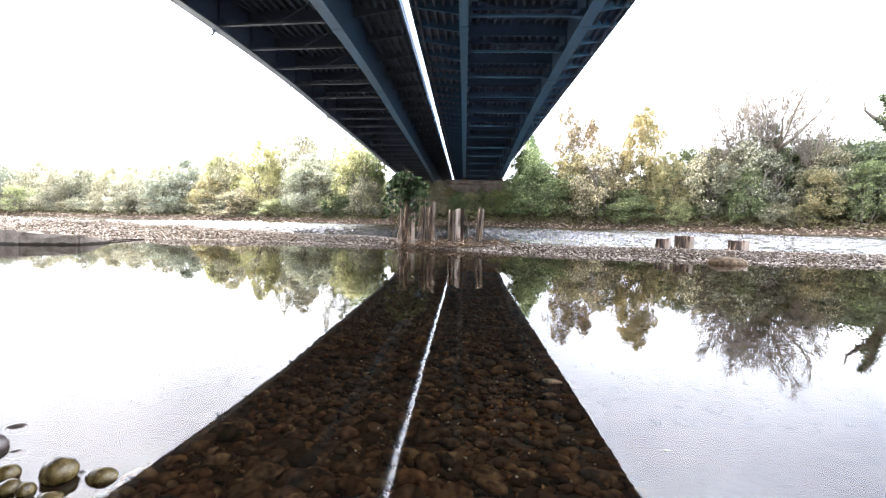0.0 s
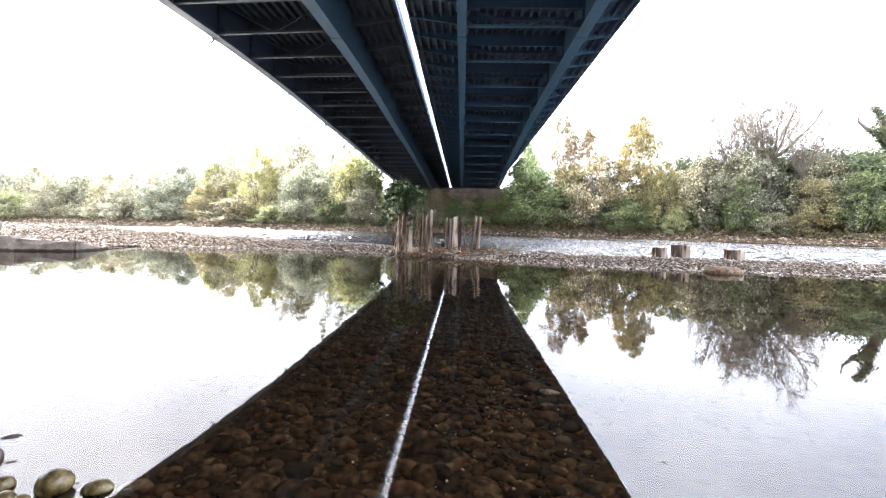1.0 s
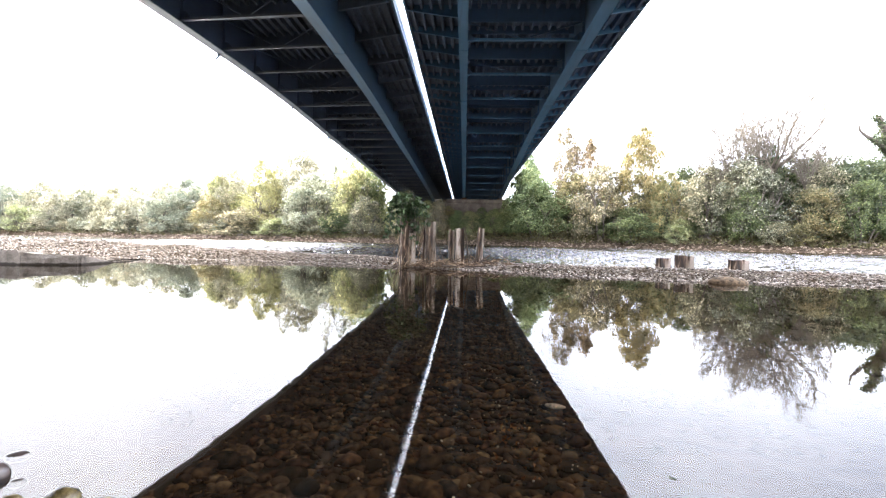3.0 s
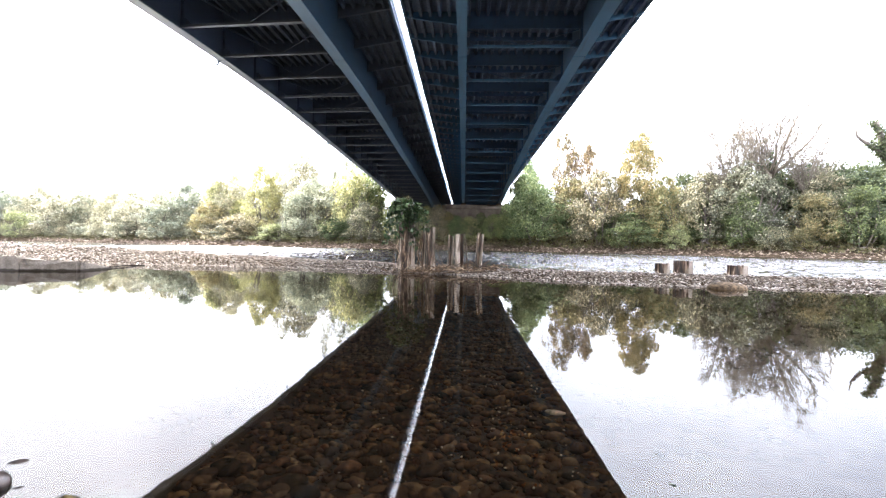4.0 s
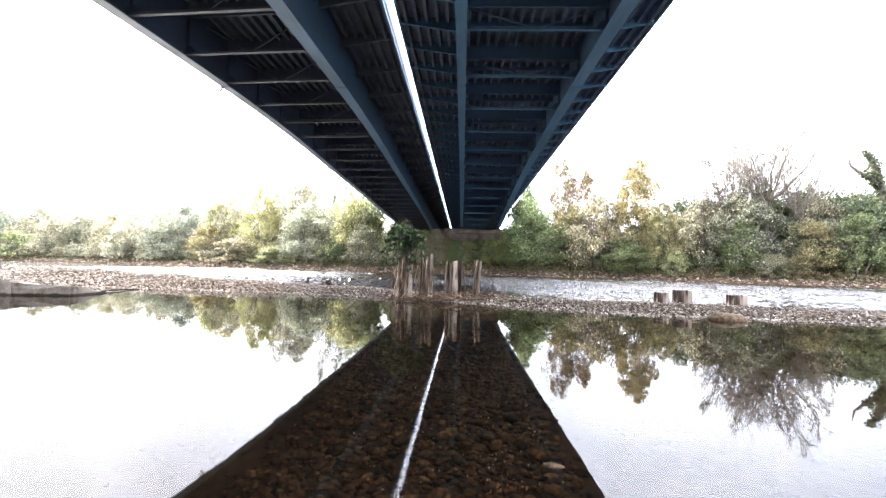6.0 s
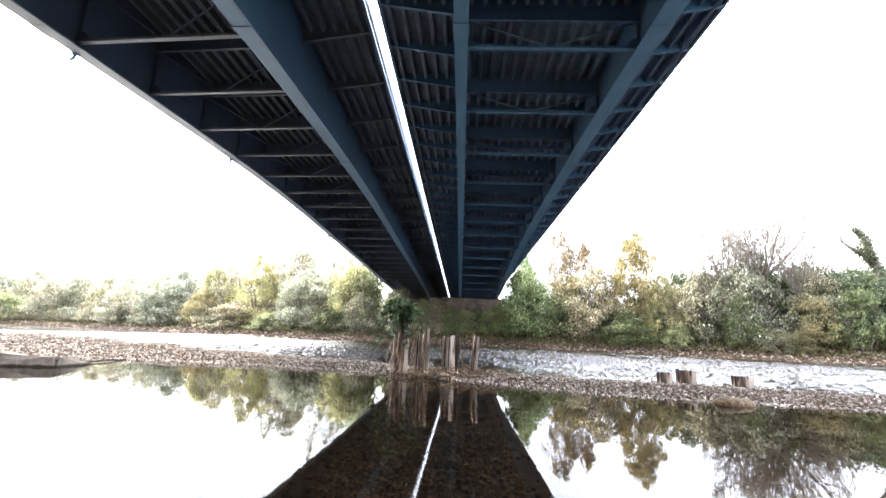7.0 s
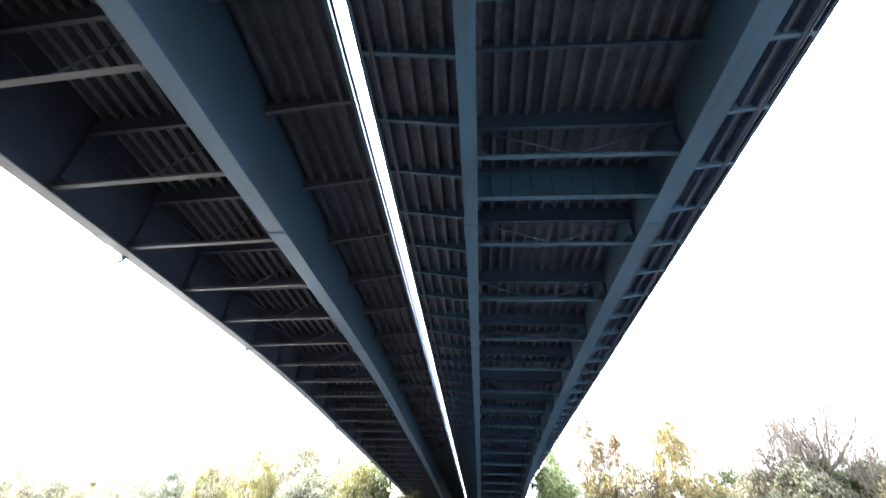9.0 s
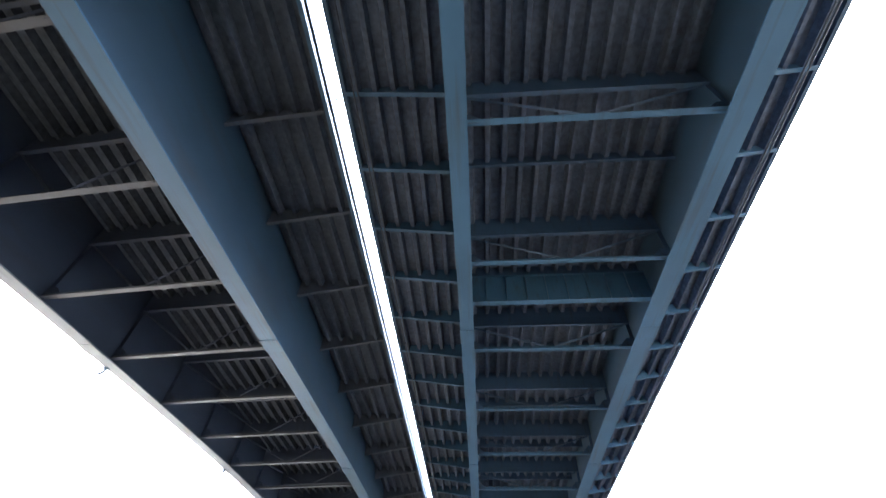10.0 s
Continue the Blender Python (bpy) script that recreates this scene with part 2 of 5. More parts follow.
PALE_ROCK = stone_material("pale_stone", [(0.700, 0.630, 0.532), (0.770, 0.700, 0.602)], 0.6, True)
POOL = water_material("still_water", [(1.6, 0.0007, None), (5.0, 0.00012, None)], 0.0, (0.86, 0.78, 0.66))
RIVER = river_material("running_water", [(5.0, 0.008, (0.5, 1.2, 1)), (14.0, 0.004, (0.6, 1.0, 1))], 0.1, (0.4, 0.38, 0.32))

GREENS = {
    "green": leaf_material("mid_green_leaves", [(0.050, 0.068, 0.029), (0.113, 0.140, 0.060), (0.079, 0.104, 0.053), (0.239, 0.263, 0.119)], 0.5),
    "fresh": leaf_material("fresh_green_leaves", [(0.116, 0.143, 0.061), (0.244, 0.284, 0.129), (0.170, 0.203, 0.092), (0.420, 0.434, 0.217)], 0.5),
    "hedge": leaf_material("dark_hedge_leaves", [(0.035, 0.05, 0.025), (0.075, 0.095, 0.047), (0.05, 0.07, 0.036), (0.13, 0.15, 0.075)], 0.4),
    # pale, willow and olive: left-bank haze lightened into the leaf colours
    "pale": leaf_material("haze_pale_green_leaves", [(0.176, 0.179, 0.135), (0.299, 0.297, 0.228), (0.229, 0.229, 0.179), (0.422, 0.394, 0.319)], 0.5),
    "lime": leaf_material("lime_leaves", [(0.157, 0.174, 0.095), (0.347, 0.358, 0.196), (0.235, 0.252, 0.140), (0.560, 0.532, 0.302)], 0.5),
    "willow": leaf_material("haze_pale_willow_leaves", [(0.190, 0.192, 0.149), (0.340, 0.335, 0.264), (0.250, 0.246, 0.193), (0.500, 0.473, 0.385)], 0.5),
    "tawny": leaf_material("tawny_leaves", [(0.104, 0.093, 0.050), (0.218, 0.191, 0.100), (0.147, 0.140, 0.075), (0.342, 0.288, 0.160)], 0.5),
    "olive": leaf_material("haze_olive_grey_leaves", [(0.154, 0.152, 0.114), (0.290, 0.278, 0.213), (0.211, 0.204, 0.157), (0.458, 0.416, 0.329)], 0.5),
    "yellow": leaf_material("yellow_leaves", [(0.270, 0.249, 0.127), (0.414, 0.370, 0.186), (0.211, 0.215, 0.118), (0.378, 0.344, 0.186)], 0.5),
    "ochre": leaf_material("ochre_leaves", [(0.225, 0.194, 0.086), (0.315, 0.258, 0.115), (0.162, 0.159, 0.082), (0.297, 0.219, 0.098)], 0.4),
    "gold": leaf_material("golden_leaves", [(0.311, 0.241, 0.120), (0.425, 0.331, 0.167), (0.254, 0.246, 0.129), (0.199, 0.214, 0.113)], 0.5),
    "russet": leaf_material("russet_leaves", [(0.115, 0.072, 0.045), (0.218, 0.158, 0.099), (0.122, 0.107, 0.063), (0.337, 0.256, 0.157)], 0.5),
    "grey": leaf_material("grey_green_leaves", [(0.085, 0.081, 0.055), (0.200, 0.187, 0.132), (0.130, 0.123, 0.086), (0.480, 0.433, 0.341)], 0.5),
    "ivy": leaf_material("ivy_leaves", [(0.045, 0.081, 0.030), (0.088, 0.140, 0.053), (0.063, 0.099, 0.042), (0.129, 0.180, 0.074)], 0.25),
}
LITTER = leaf_material("sunken_leaves", [(0.2, 0.07, 0.03), (0.42, 0.2, 0.08), (0.3, 0.1, 0.04), (0.55, 0.36, 0.2)], 0.2)
GRASS = leaf_material("bank_grass", [(0.065, 0.072, 0.025), (0.115, 0.108, 0.043), (0.086, 0.072, 0.036), (0.144, 0.122, 0.058)], 0.3)



def slab_material():
    """Weathered concrete with a dark wet band along the waterline."""
    m = rough_material("slab_concrete", [(0.3, (0.087, 0.072, 0.056)), (0.42, (0.206, 0.172, 0.141)), (0.55, (0.274, 0.234, 0.194)), (0.72, (0.343, 0.299, 0.256))], 3.4, 0.85, 18.0, 0.03)
    nt = m.node_tree
    b = nt.nodes["Principled BSDF"]
    col = b.inputs["Base Color"].links[0].from_socket
    geo = nt.nodes.new("ShaderNodeNewGeometry")
    sep = nt.nodes.new("ShaderNodeSeparateXYZ")
    nt.links.new(geo.outputs["Position"], sep.inputs["Vector"])
    n = noise_at(nt, 5.0, 4.0)
    add = nt.nodes.new("ShaderNodeMath")
    add.operation = "MULTIPLY_ADD"
    add.inputs[1].default_value = 0.1
    nt.links.new(n.outputs["Fac"], add.inputs[0])
    nt.links.new(sep.outputs["Z"], add.inputs[2])
    band = nt.nodes.new("ShaderNodeMapRange")
    band.inputs["From Min"].default_value, band.inputs["From Max"].default_value = 0.12, 0.085
    nt.links.new(add.outputs[0], band.inputs["Value"])
    nt.links.new(mix_col(nt, band.outputs["Result"], col, (0.03, 0.022, 0.014)), b.inputs["Base Color"])
    return m


SLAB = slab_material()

# ---- mesh helpers ----
def mesh_object(name, verts, faces, mat, parent=None, label="", smooth=False):
    me = bpy.data.meshes.new(name)
    me.from_pydata([tuple(v) for v in verts], [], [tuple(int(i) for i in f) for f in faces])
    me.materials.append(mat)
    if smooth:
        me.polygons.foreach_set("use_smooth", [True] * len(me.polygons))
    me.update()
    ob = new(name, me)
    if parent:
        ob.parent = parent
    if label:
        ob["label"] = label
    return ob


def part(name, bm, mat, parent, label=""):
    me = bpy.data.meshes.new(name)
    bm.to_mesh(me)
    bm.free()
    me.materials.append(mat)
    ob = new(name, me)
    ob.parent = parent
    if label:
        ob["label"] = label
    return ob


def shared(name, me, parent, m, label=""):
    ob = new(name, me)
    ob.parent = parent
    ob.matrix_basis = m
    if label:
        ob["label"] = label
    return ob


def box_bm(x0, x1, y0, y1, z0, z1, bevel=0.0):
    bm = bmesh.new()
    bmesh.ops.create_cube(bm, size=1.0)
    for v in bm.verts:
        v.co = ((x0 + x1) / 2 + v.co.x * (x1 - x0), (y0 + y1) / 2 + v.co.y * (y1 - y0), (z0 + z1) / 2 + v.co.z * (z1 - z0))
    if bevel:
        bmesh.ops.bevel(bm, geom=list(bm.edges), offset=bevel, segments=1, affect="EDGES", profile=0.5)
    return bm


def sweep(profile, stations):
    """Verts and faces of a closed profile (u, w) carried along stations (x, y, z)."""
    n = len(profile)
    verts = [(x + u, y, z + w) for x, y, z in stations for u, w in profile]
    faces = []
    for i in range(len(stations) - 1):
        for j in range(n):
            k = (j + 1) % n
            faces.append((i * n + j, i * n + k, (i + 1) * n + k, (i + 1) * n + j))
    faces.append(tuple(range(n))[::-1])
    faces.append(tuple((len(stations) - 1) * n + j for j in range(n)))
    return verts, faces


def smooth_knots(y, ys, zs):
    """Cosine-free smooth curve through knots (Catmull-Rom)."""
    i = max(0, min(len(ys) - 2, int(np.searchsorted(ys, y)) - 1))
    t = (y - ys[i]) / (ys[i + 1] - ys[i])
    def slope(k):
        a, b = max(0, k - 1), min(len(ys) - 1, k + 1)
        return (zs[b] - zs[a]) / (ys[b] - ys[a])
    d = ys[i + 1] - ys[i]
    m0, m1 = slope(i) * d, slope(i + 1) * d
    return (2*t**3 - 3*t**2 + 1) * zs[i] + (t**3 - 2*t**2 + t) * m0 + (-2*t**3 + 3*t**2) * zs[i + 1] + (t**3 - t**2) * m1


# ---- terrain: near bank, pool bed, gravel bar, river bed and far bank in one sheet ----
def near_edge(x):
    return float(np.interp(x, [-40, -25, -14, -10.4, -7.1, -4.2, -2.3, -1.0, 0.45, 1.9, 3.7, 5.6, 9.5, 20, 60], [22.38, 17.72, 15.67, 15.85, 15.6, 15.1, 14.5, 14.0, 13.1, 12.2, 11.3, 10.8, 10.55, 10.82, 11.19]))


def crest(x):
    return float(np.interp(x, [-40, -28, -16, -9, -4, 1.8, 6, 12, 25, 60], [28.91, 23.78, 20.98, 18.65, 17.35, 14.55, 13.34, 12.87, 13.06, 13.99]))


def bar_height(x):
    return float(np.interp(x, [-40, -28, -16, -9, -4, 0, 6, 60], [0.66, 0.6, 0.42, 0.28, 0.2, 0.16, 0.165, 0.125]))


def far_shore(x):
    return float(np.interp(x, [-400, -170, -110, -60, -21, 12, 32, 45, 60, 120, 400], [177.19, 153.88, 133.36, 113.78, 95.13, 88.6, 80.2, 69.01, 61.55, 46.63, 9.33]))


def shore_edge(x):
    # the last term brings the unseen left bank forward to darken the deck
    return 0.75 + 0.25 * max(0.0, min(3.0, -x - 0.6)) + float(np.interp(-x, [11, 18, 30, 60], [0, 5, 12, 20]))


def ground_z(x, y):
    y0, yn, yc, ys = shore_edge(x), near_edge(x), crest(x), far_shore(x)
    n = noise.noise((x * 0.35, y * 0.35, 3.1))
    if y < y0:
        d = y0 - y
        # unseen rise upstream, added to cut the low sky from the left deck
        upstream = max(0.0, min(1.0, (-x - 4.0) / 10.0))
        return min(1.6, d * 0.22) + min(7.0, 0.22 * max(0.0, d - 9.0)) + upstream * min(11.0, 0.7 * max(0.0, d - 4.0)) + (0.03 + 0.02 * min(10, d)) * n
    if y < yn:
        d = min(y - y0, (yn - y) * 0.8)
        return -0.42 * (1 - math.exp(-d / 1.8)) + 0.03 * n * min(1, d)
    bar = bar_height(x) * (1 + 0.35 * n)
    if y < yc:
        return bar * math.sin((y - yn) / (yc - yn) * math.pi / 2)
    if y < ys:
        d = min(y - yc, (ys - y) * 0.6)
        return bar - 0.13 * (y - yc) if bar - 0.13 * (y - yc) > -0.8 and y < yc + 10 and d == y - yc else -min(0.8, 0.3 * (ys - y))
    return min(2.6, (y - ys) * 0.42) + 0.01 * min(60, y - ys) + 0.25 * n * min(1, (y - ys) / 3)


def build_ground():
    xs = sorted(set([round(v, 3) for v in list(np.arange(-24, 24.01, 0.6)) + list(np.arange(-3, 3.01, 0.3)) + list(24 + np.cumsum(np.geomspace(0.8, 60, 34))) + list(-24 - np.cumsum(np.geomspace(0.8, 60, 34)))]))
    ys = sorted(set([round(v, 3) for v in list(-3 - np.cumsum(np.geomspace(0.5, 80, 20))) + list(np.arange(-3, 4, 0.25)) + list(np.arange(4, 34, 0.5)) + list(np.arange(34, 60, 2.0)) + list(np.arange(60, 240, 1.5)) + list(240 + np.cumsum(np.geomspace(2, 250, 20)))]))
    verts = [(x, y, ground_z(x, y)) for y in ys for x in xs]
    w = len(xs)
    faces = [(j * w + i, j * w + i + 1, (j + 1) * w + i + 1, (j + 1) * w + i) for j in range(len(ys) - 1) for i in range(w - 1)]
    ob = mesh_object("ground", verts, faces, GROUND, smooth=True)
    return tagged(ob, "stony river bed, gravel bar and muddy earth banks", "ground", kind="structure")


def ground_material():
    m, nt, b = material("river_ground")
    n1 = noise_at(nt, 0.8, 6.0)
    n2 = noise_at(nt, 9.0, 5.0)
    r = ramp(nt, n1.outputs["Fac"], [(0.3, (0.035, 0.026, 0.017)), (0.55, (0.062, 0.045, 0.03)), (0.75, (0.095, 0.072, 0.05))])
    r2 = ramp(nt, n2.outputs["Fac"], [(0.3, (0.55, 0.55, 0.55)), (0.7, (1, 1, 1))])
    geo = nt.nodes.new("ShaderNodeNewGeometry")
    sep = nt.nodes.new("ShaderNodeSeparateXYZ")
    nt.links.new(geo.outputs["Position"], sep.inputs["Vector"])
    dry = nt.nodes.new("ShaderNodeMapRange")   # dry shingle of the unseen near bank above the water, paled for bounced light
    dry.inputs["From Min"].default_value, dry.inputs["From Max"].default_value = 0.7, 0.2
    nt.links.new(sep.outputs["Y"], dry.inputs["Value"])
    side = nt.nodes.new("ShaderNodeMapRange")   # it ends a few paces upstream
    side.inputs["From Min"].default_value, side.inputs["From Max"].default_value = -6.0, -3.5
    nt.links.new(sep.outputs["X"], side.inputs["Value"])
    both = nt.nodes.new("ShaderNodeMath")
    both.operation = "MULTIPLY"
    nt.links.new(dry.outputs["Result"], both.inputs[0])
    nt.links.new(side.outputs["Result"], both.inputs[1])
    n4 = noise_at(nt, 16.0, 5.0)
    shingle_bounce = ramp(nt, n4.outputs["Fac"], [(0.35, (0.07, 0.055, 0.045)), (0.5, (0.17, 0.145, 0.12)), (0.65, (0.25, 0.22, 0.19))])
    base = mix_col(nt, both.outputs[0], r.outputs["Color"], shingle_bounce.outputs["Color"])
    earth = nt.nodes.new("ShaderNodeMapRange")   # grassy earth further up the unseen near bank, lightened to throw light back
    earth.inputs["From Min"].default_value, earth.inputs["From Max"].default_value = -1.0, -2.5
    nt.links.new(sep.outputs["Y"], earth.inputs["Value"])
    turf_bounce = ramp(nt, n2.outputs["Fac"], [(0.35, (0.07, 0.062, 0.045)), (0.65, (0.15, 0.13, 0.095))])
    base = mix_col(nt, earth.outputs["Result"], base, turf_bounce.outputs["Color"])
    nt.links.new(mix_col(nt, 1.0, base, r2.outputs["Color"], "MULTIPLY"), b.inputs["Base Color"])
    b.inputs["Roughness"].default_value = 0.9
    b.inputs["Specular IOR Level"].default_value = 0.0
    bump(nt, b, n2.outputs["Fac"], 0.6, 0.03)
    return m


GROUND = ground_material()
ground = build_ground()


def water_sheet(name, lower, upper, mat, xs, label):
    verts, faces = [], []
    for x in xs:
        verts += [(x, lower(x), 0.0), (x, upper(x), 0.0)]
    for i in range(len(xs) - 1):
        faces.append((2 * i, 2 * i + 2, 2 * i + 3, 2 * i + 1))
    return tagged(mesh_object(name, verts, faces, mat), label, "water", kind="structure")


XS = [-420, -300, -200, -120, -80, -60, -40] + list(np.arange(-30, 30.1, 1.5)) + [40, 60, 80, 120, 200, 300, 400]
water_sheet("water_pool", lambda x: -1.0, lambda x: crest(x) - 0.02, POOL, XS, "still clear shallow pool mirroring sky and bridge")


def river_sheet():
    """Running water with real waves: crests drawn out across the stream, choppy in streaks and calmer between them."""
    xs = [-420.0, -300, -220, -160, -120, -95, -75, -60] + list(np.arange(-50, -20.1, 0.8)) + list(np.arange(-20, -8, 0.16)) + list(np.arange(-8, 12, 0.09)) + list(np.arange(12, 34.1, 0.16)) + list(np.arange(34.4, 75.1, 0.4)) + [80.0, 95, 110, 150, 220, 320, 420]
    rows = 310
    rs0 = np.random.RandomState(31)
    verts = []
    for j in range(rows + 1):
        f = (j / rows) ** 1.3
        for i, x in enumerate(xs):
            y0, y1 = crest(x) + 0.02, far_shore(x) + 2.0
            y = y0 + (y1 - y0) * f
            calm = 0.85 + 0.7 * noise.noise((x * 0.09, y * 0.05, 5.0)) + 0.5 * noise.noise((x * 0.3, y * 0.5, 2.0))
            calm *= 1.0 - 0.75 * math.exp(-((x - 1.5) / 4.5) ** 2 - ((y - 16.0) / 11.0) ** 2)   # slack water behind the piles
            dy = (y1 - y0) * 1.3 * max(f, 0.01) ** 0.23 / rows
            swell = 0.165 * dy * rs0.normal() + 0.03 * noise.noise((x * 0.4, y * 1.0, 1.0))
            amp = max(0.12, min(1.2, calm)) * min(1.0, 30.0 * f, 14.0 * (1.0 - f)) * (min(1.0, 0.6 + 0.4 * (y - y0) / 8.0) if x > -2.0 else 1.0)
            verts.append((x, y, amp * swell if 8 <= i < len(xs) - 7 else 0.0))
    w = len(xs)
    faces = [(j * w + i, j * w + i + 1, (j + 1) * w + i + 1, (j + 1) * w + i) for j in range(rows) for i in range(w - 1)]
    return tagged(mesh_object("water_river", verts, faces, RIVER), "rippled bright running river behind the gravel bar", "water", kind="structure")


river_sheet()

# ---- the twin steel girder bridges ----
Y0, Y1 = -28.0, 175.0
DECK_Z = 17.09     # underside of the deck plates' edges
DECK_T = DECK_Z + 0.24
SOFFIT_A = ([-30, -8, 8, 20, 32, 44, 56, 70, 90, 112, 128, 150, 180], [10.45, 11.51, 12.45, 13.18, 13.78, 13.98, 13.8, 13.66, 13.28, 12.65, 11.9, 12.7, 13.4])
SOFFIT_B = ([-30, -9.2, 9.2, 23, 36.8, 50.6, 64.4, 80.5, 104, 140, 180], [12.5, 13.3, 14.05, 14.49, 14.54, 14.35, 13.75, 12.55, 10.85, 12.2, 13.0])


def girder(parent, x, width, knots, splices, flange_mat, web_mat):
    """A plate girder: bottom flange along the curved soffit, tall web, bolted splice plates."""
    st = [(x, y, smooth_knots(y, *knots)) for y in np.arange(Y0, Y1 + 0.1, 2.9)]
    v, f = sweep([(-width / 2, 0.0), (width / 2, 0.0), (width / 2, 0.06), (-width / 2, 0.06)], st)
    g = mesh_object("main_girder", v, f, flange_mat, parent, "blue-painted bottom flange plate")
    verts, faces = [], []
    for _, y, z in st:
        verts += [(x - 0.015, y, z + 0.06), (x + 0.015, y, z + 0.06), (x + 0.015, y, DECK_T), (x - 0.015, y, DECK_T)]
    for i in range(len(st) - 1):
        for j in range(4):
            k = (j + 1) % 4
            faces.append((4 * i + j, 4 * i + k, 4 * i + 4 + k, 4 * i + 4 + j))
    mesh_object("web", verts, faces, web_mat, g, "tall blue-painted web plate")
    bm0 = box_bm(-width / 2 - 0.02, width / 2 + 0.02, -0.45, 0.45, -0.028, -0.002, 0.005)
    plate = bpy.data.meshes.new("splice_plate")
    bm0.to_mesh(plate)
    bm0.free()
    plate.materials.append(flange_mat)
    for y in splices:
        sl = math.atan(smooth_knots(y + 0.5, *knots) - smooth_knots(y - 0.5, *knots))
        m = Matrix.Translation((x, y, smooth_knots(y, *knots))) @ Matrix.Rotation(sl, 4, "X")
        shared("splice_plate", plate, g, m)
    return g


def bar_between(name, p, q, w, d, mat, parent):
    """A bar of section w x d from p to q, with a flange lip on its lower side."""
    p, q = Vector(p), Vector(q)
    ax = (q - p).normalized()
    side = ax.cross(Vector((0, 0, 1)))
    side = side.normalized() if side.length > 1e-4 else Vector((0, 1, 0))
    up = side.cross(ax).normalized()
    prof = [(-w / 2, -d / 2), (w / 2, -d / 2), (w / 2, -d / 2 + 0.02), (0.01, -d / 2 + 0.02), (0.01, d / 2), (-0.01, d / 2), (-0.01, -d / 2 + 0.02), (-w / 2, -d / 2 + 0.02)]
    verts = [tuple(o + side * u + up * t) for o in (p, q) for u, t in prof]
    n = len(prof)
    faces = [(j, (j + 1) % n, n + (j + 1) % n, n + j) for j in range(n)] + [tuple(range(n))[::-1], tuple(range(n, 2 * n))]
    return mesh_object(name, verts, faces, mat, parent)


def tee_mesh(name, pts, zt, mat, half=0.08):
    """Transverse T section along (x, underside z) points: thin web with a narrow lower flange."""
    verts, faces = [], []
    for x, z in pts:
        verts += [(x, -half, z), (x, half, z), (x, half, z + 0.025), (x, 0.01, z + 0.025), (x, 0.01, zt), (x, -0.01, zt), (x, -0.01, z + 0.025), (x, -half, z + 0.025)]
    n = len(pts)
    for i in range(n - 1):
        for j in range(8):
            k = (j + 1) % 8
            faces.append((8 * i + j, 8 * i + k, 8 * i + 8 + k, 8 * i + 8 + j))
    faces += [tuple(range(8))[::-1], tuple(range(8 * n - 8, 8 * n))]
    me = bpy.data.meshes.new(name)
    me.from_pydata(verts, [], faces)
    me.materials.append(mat)
    return me


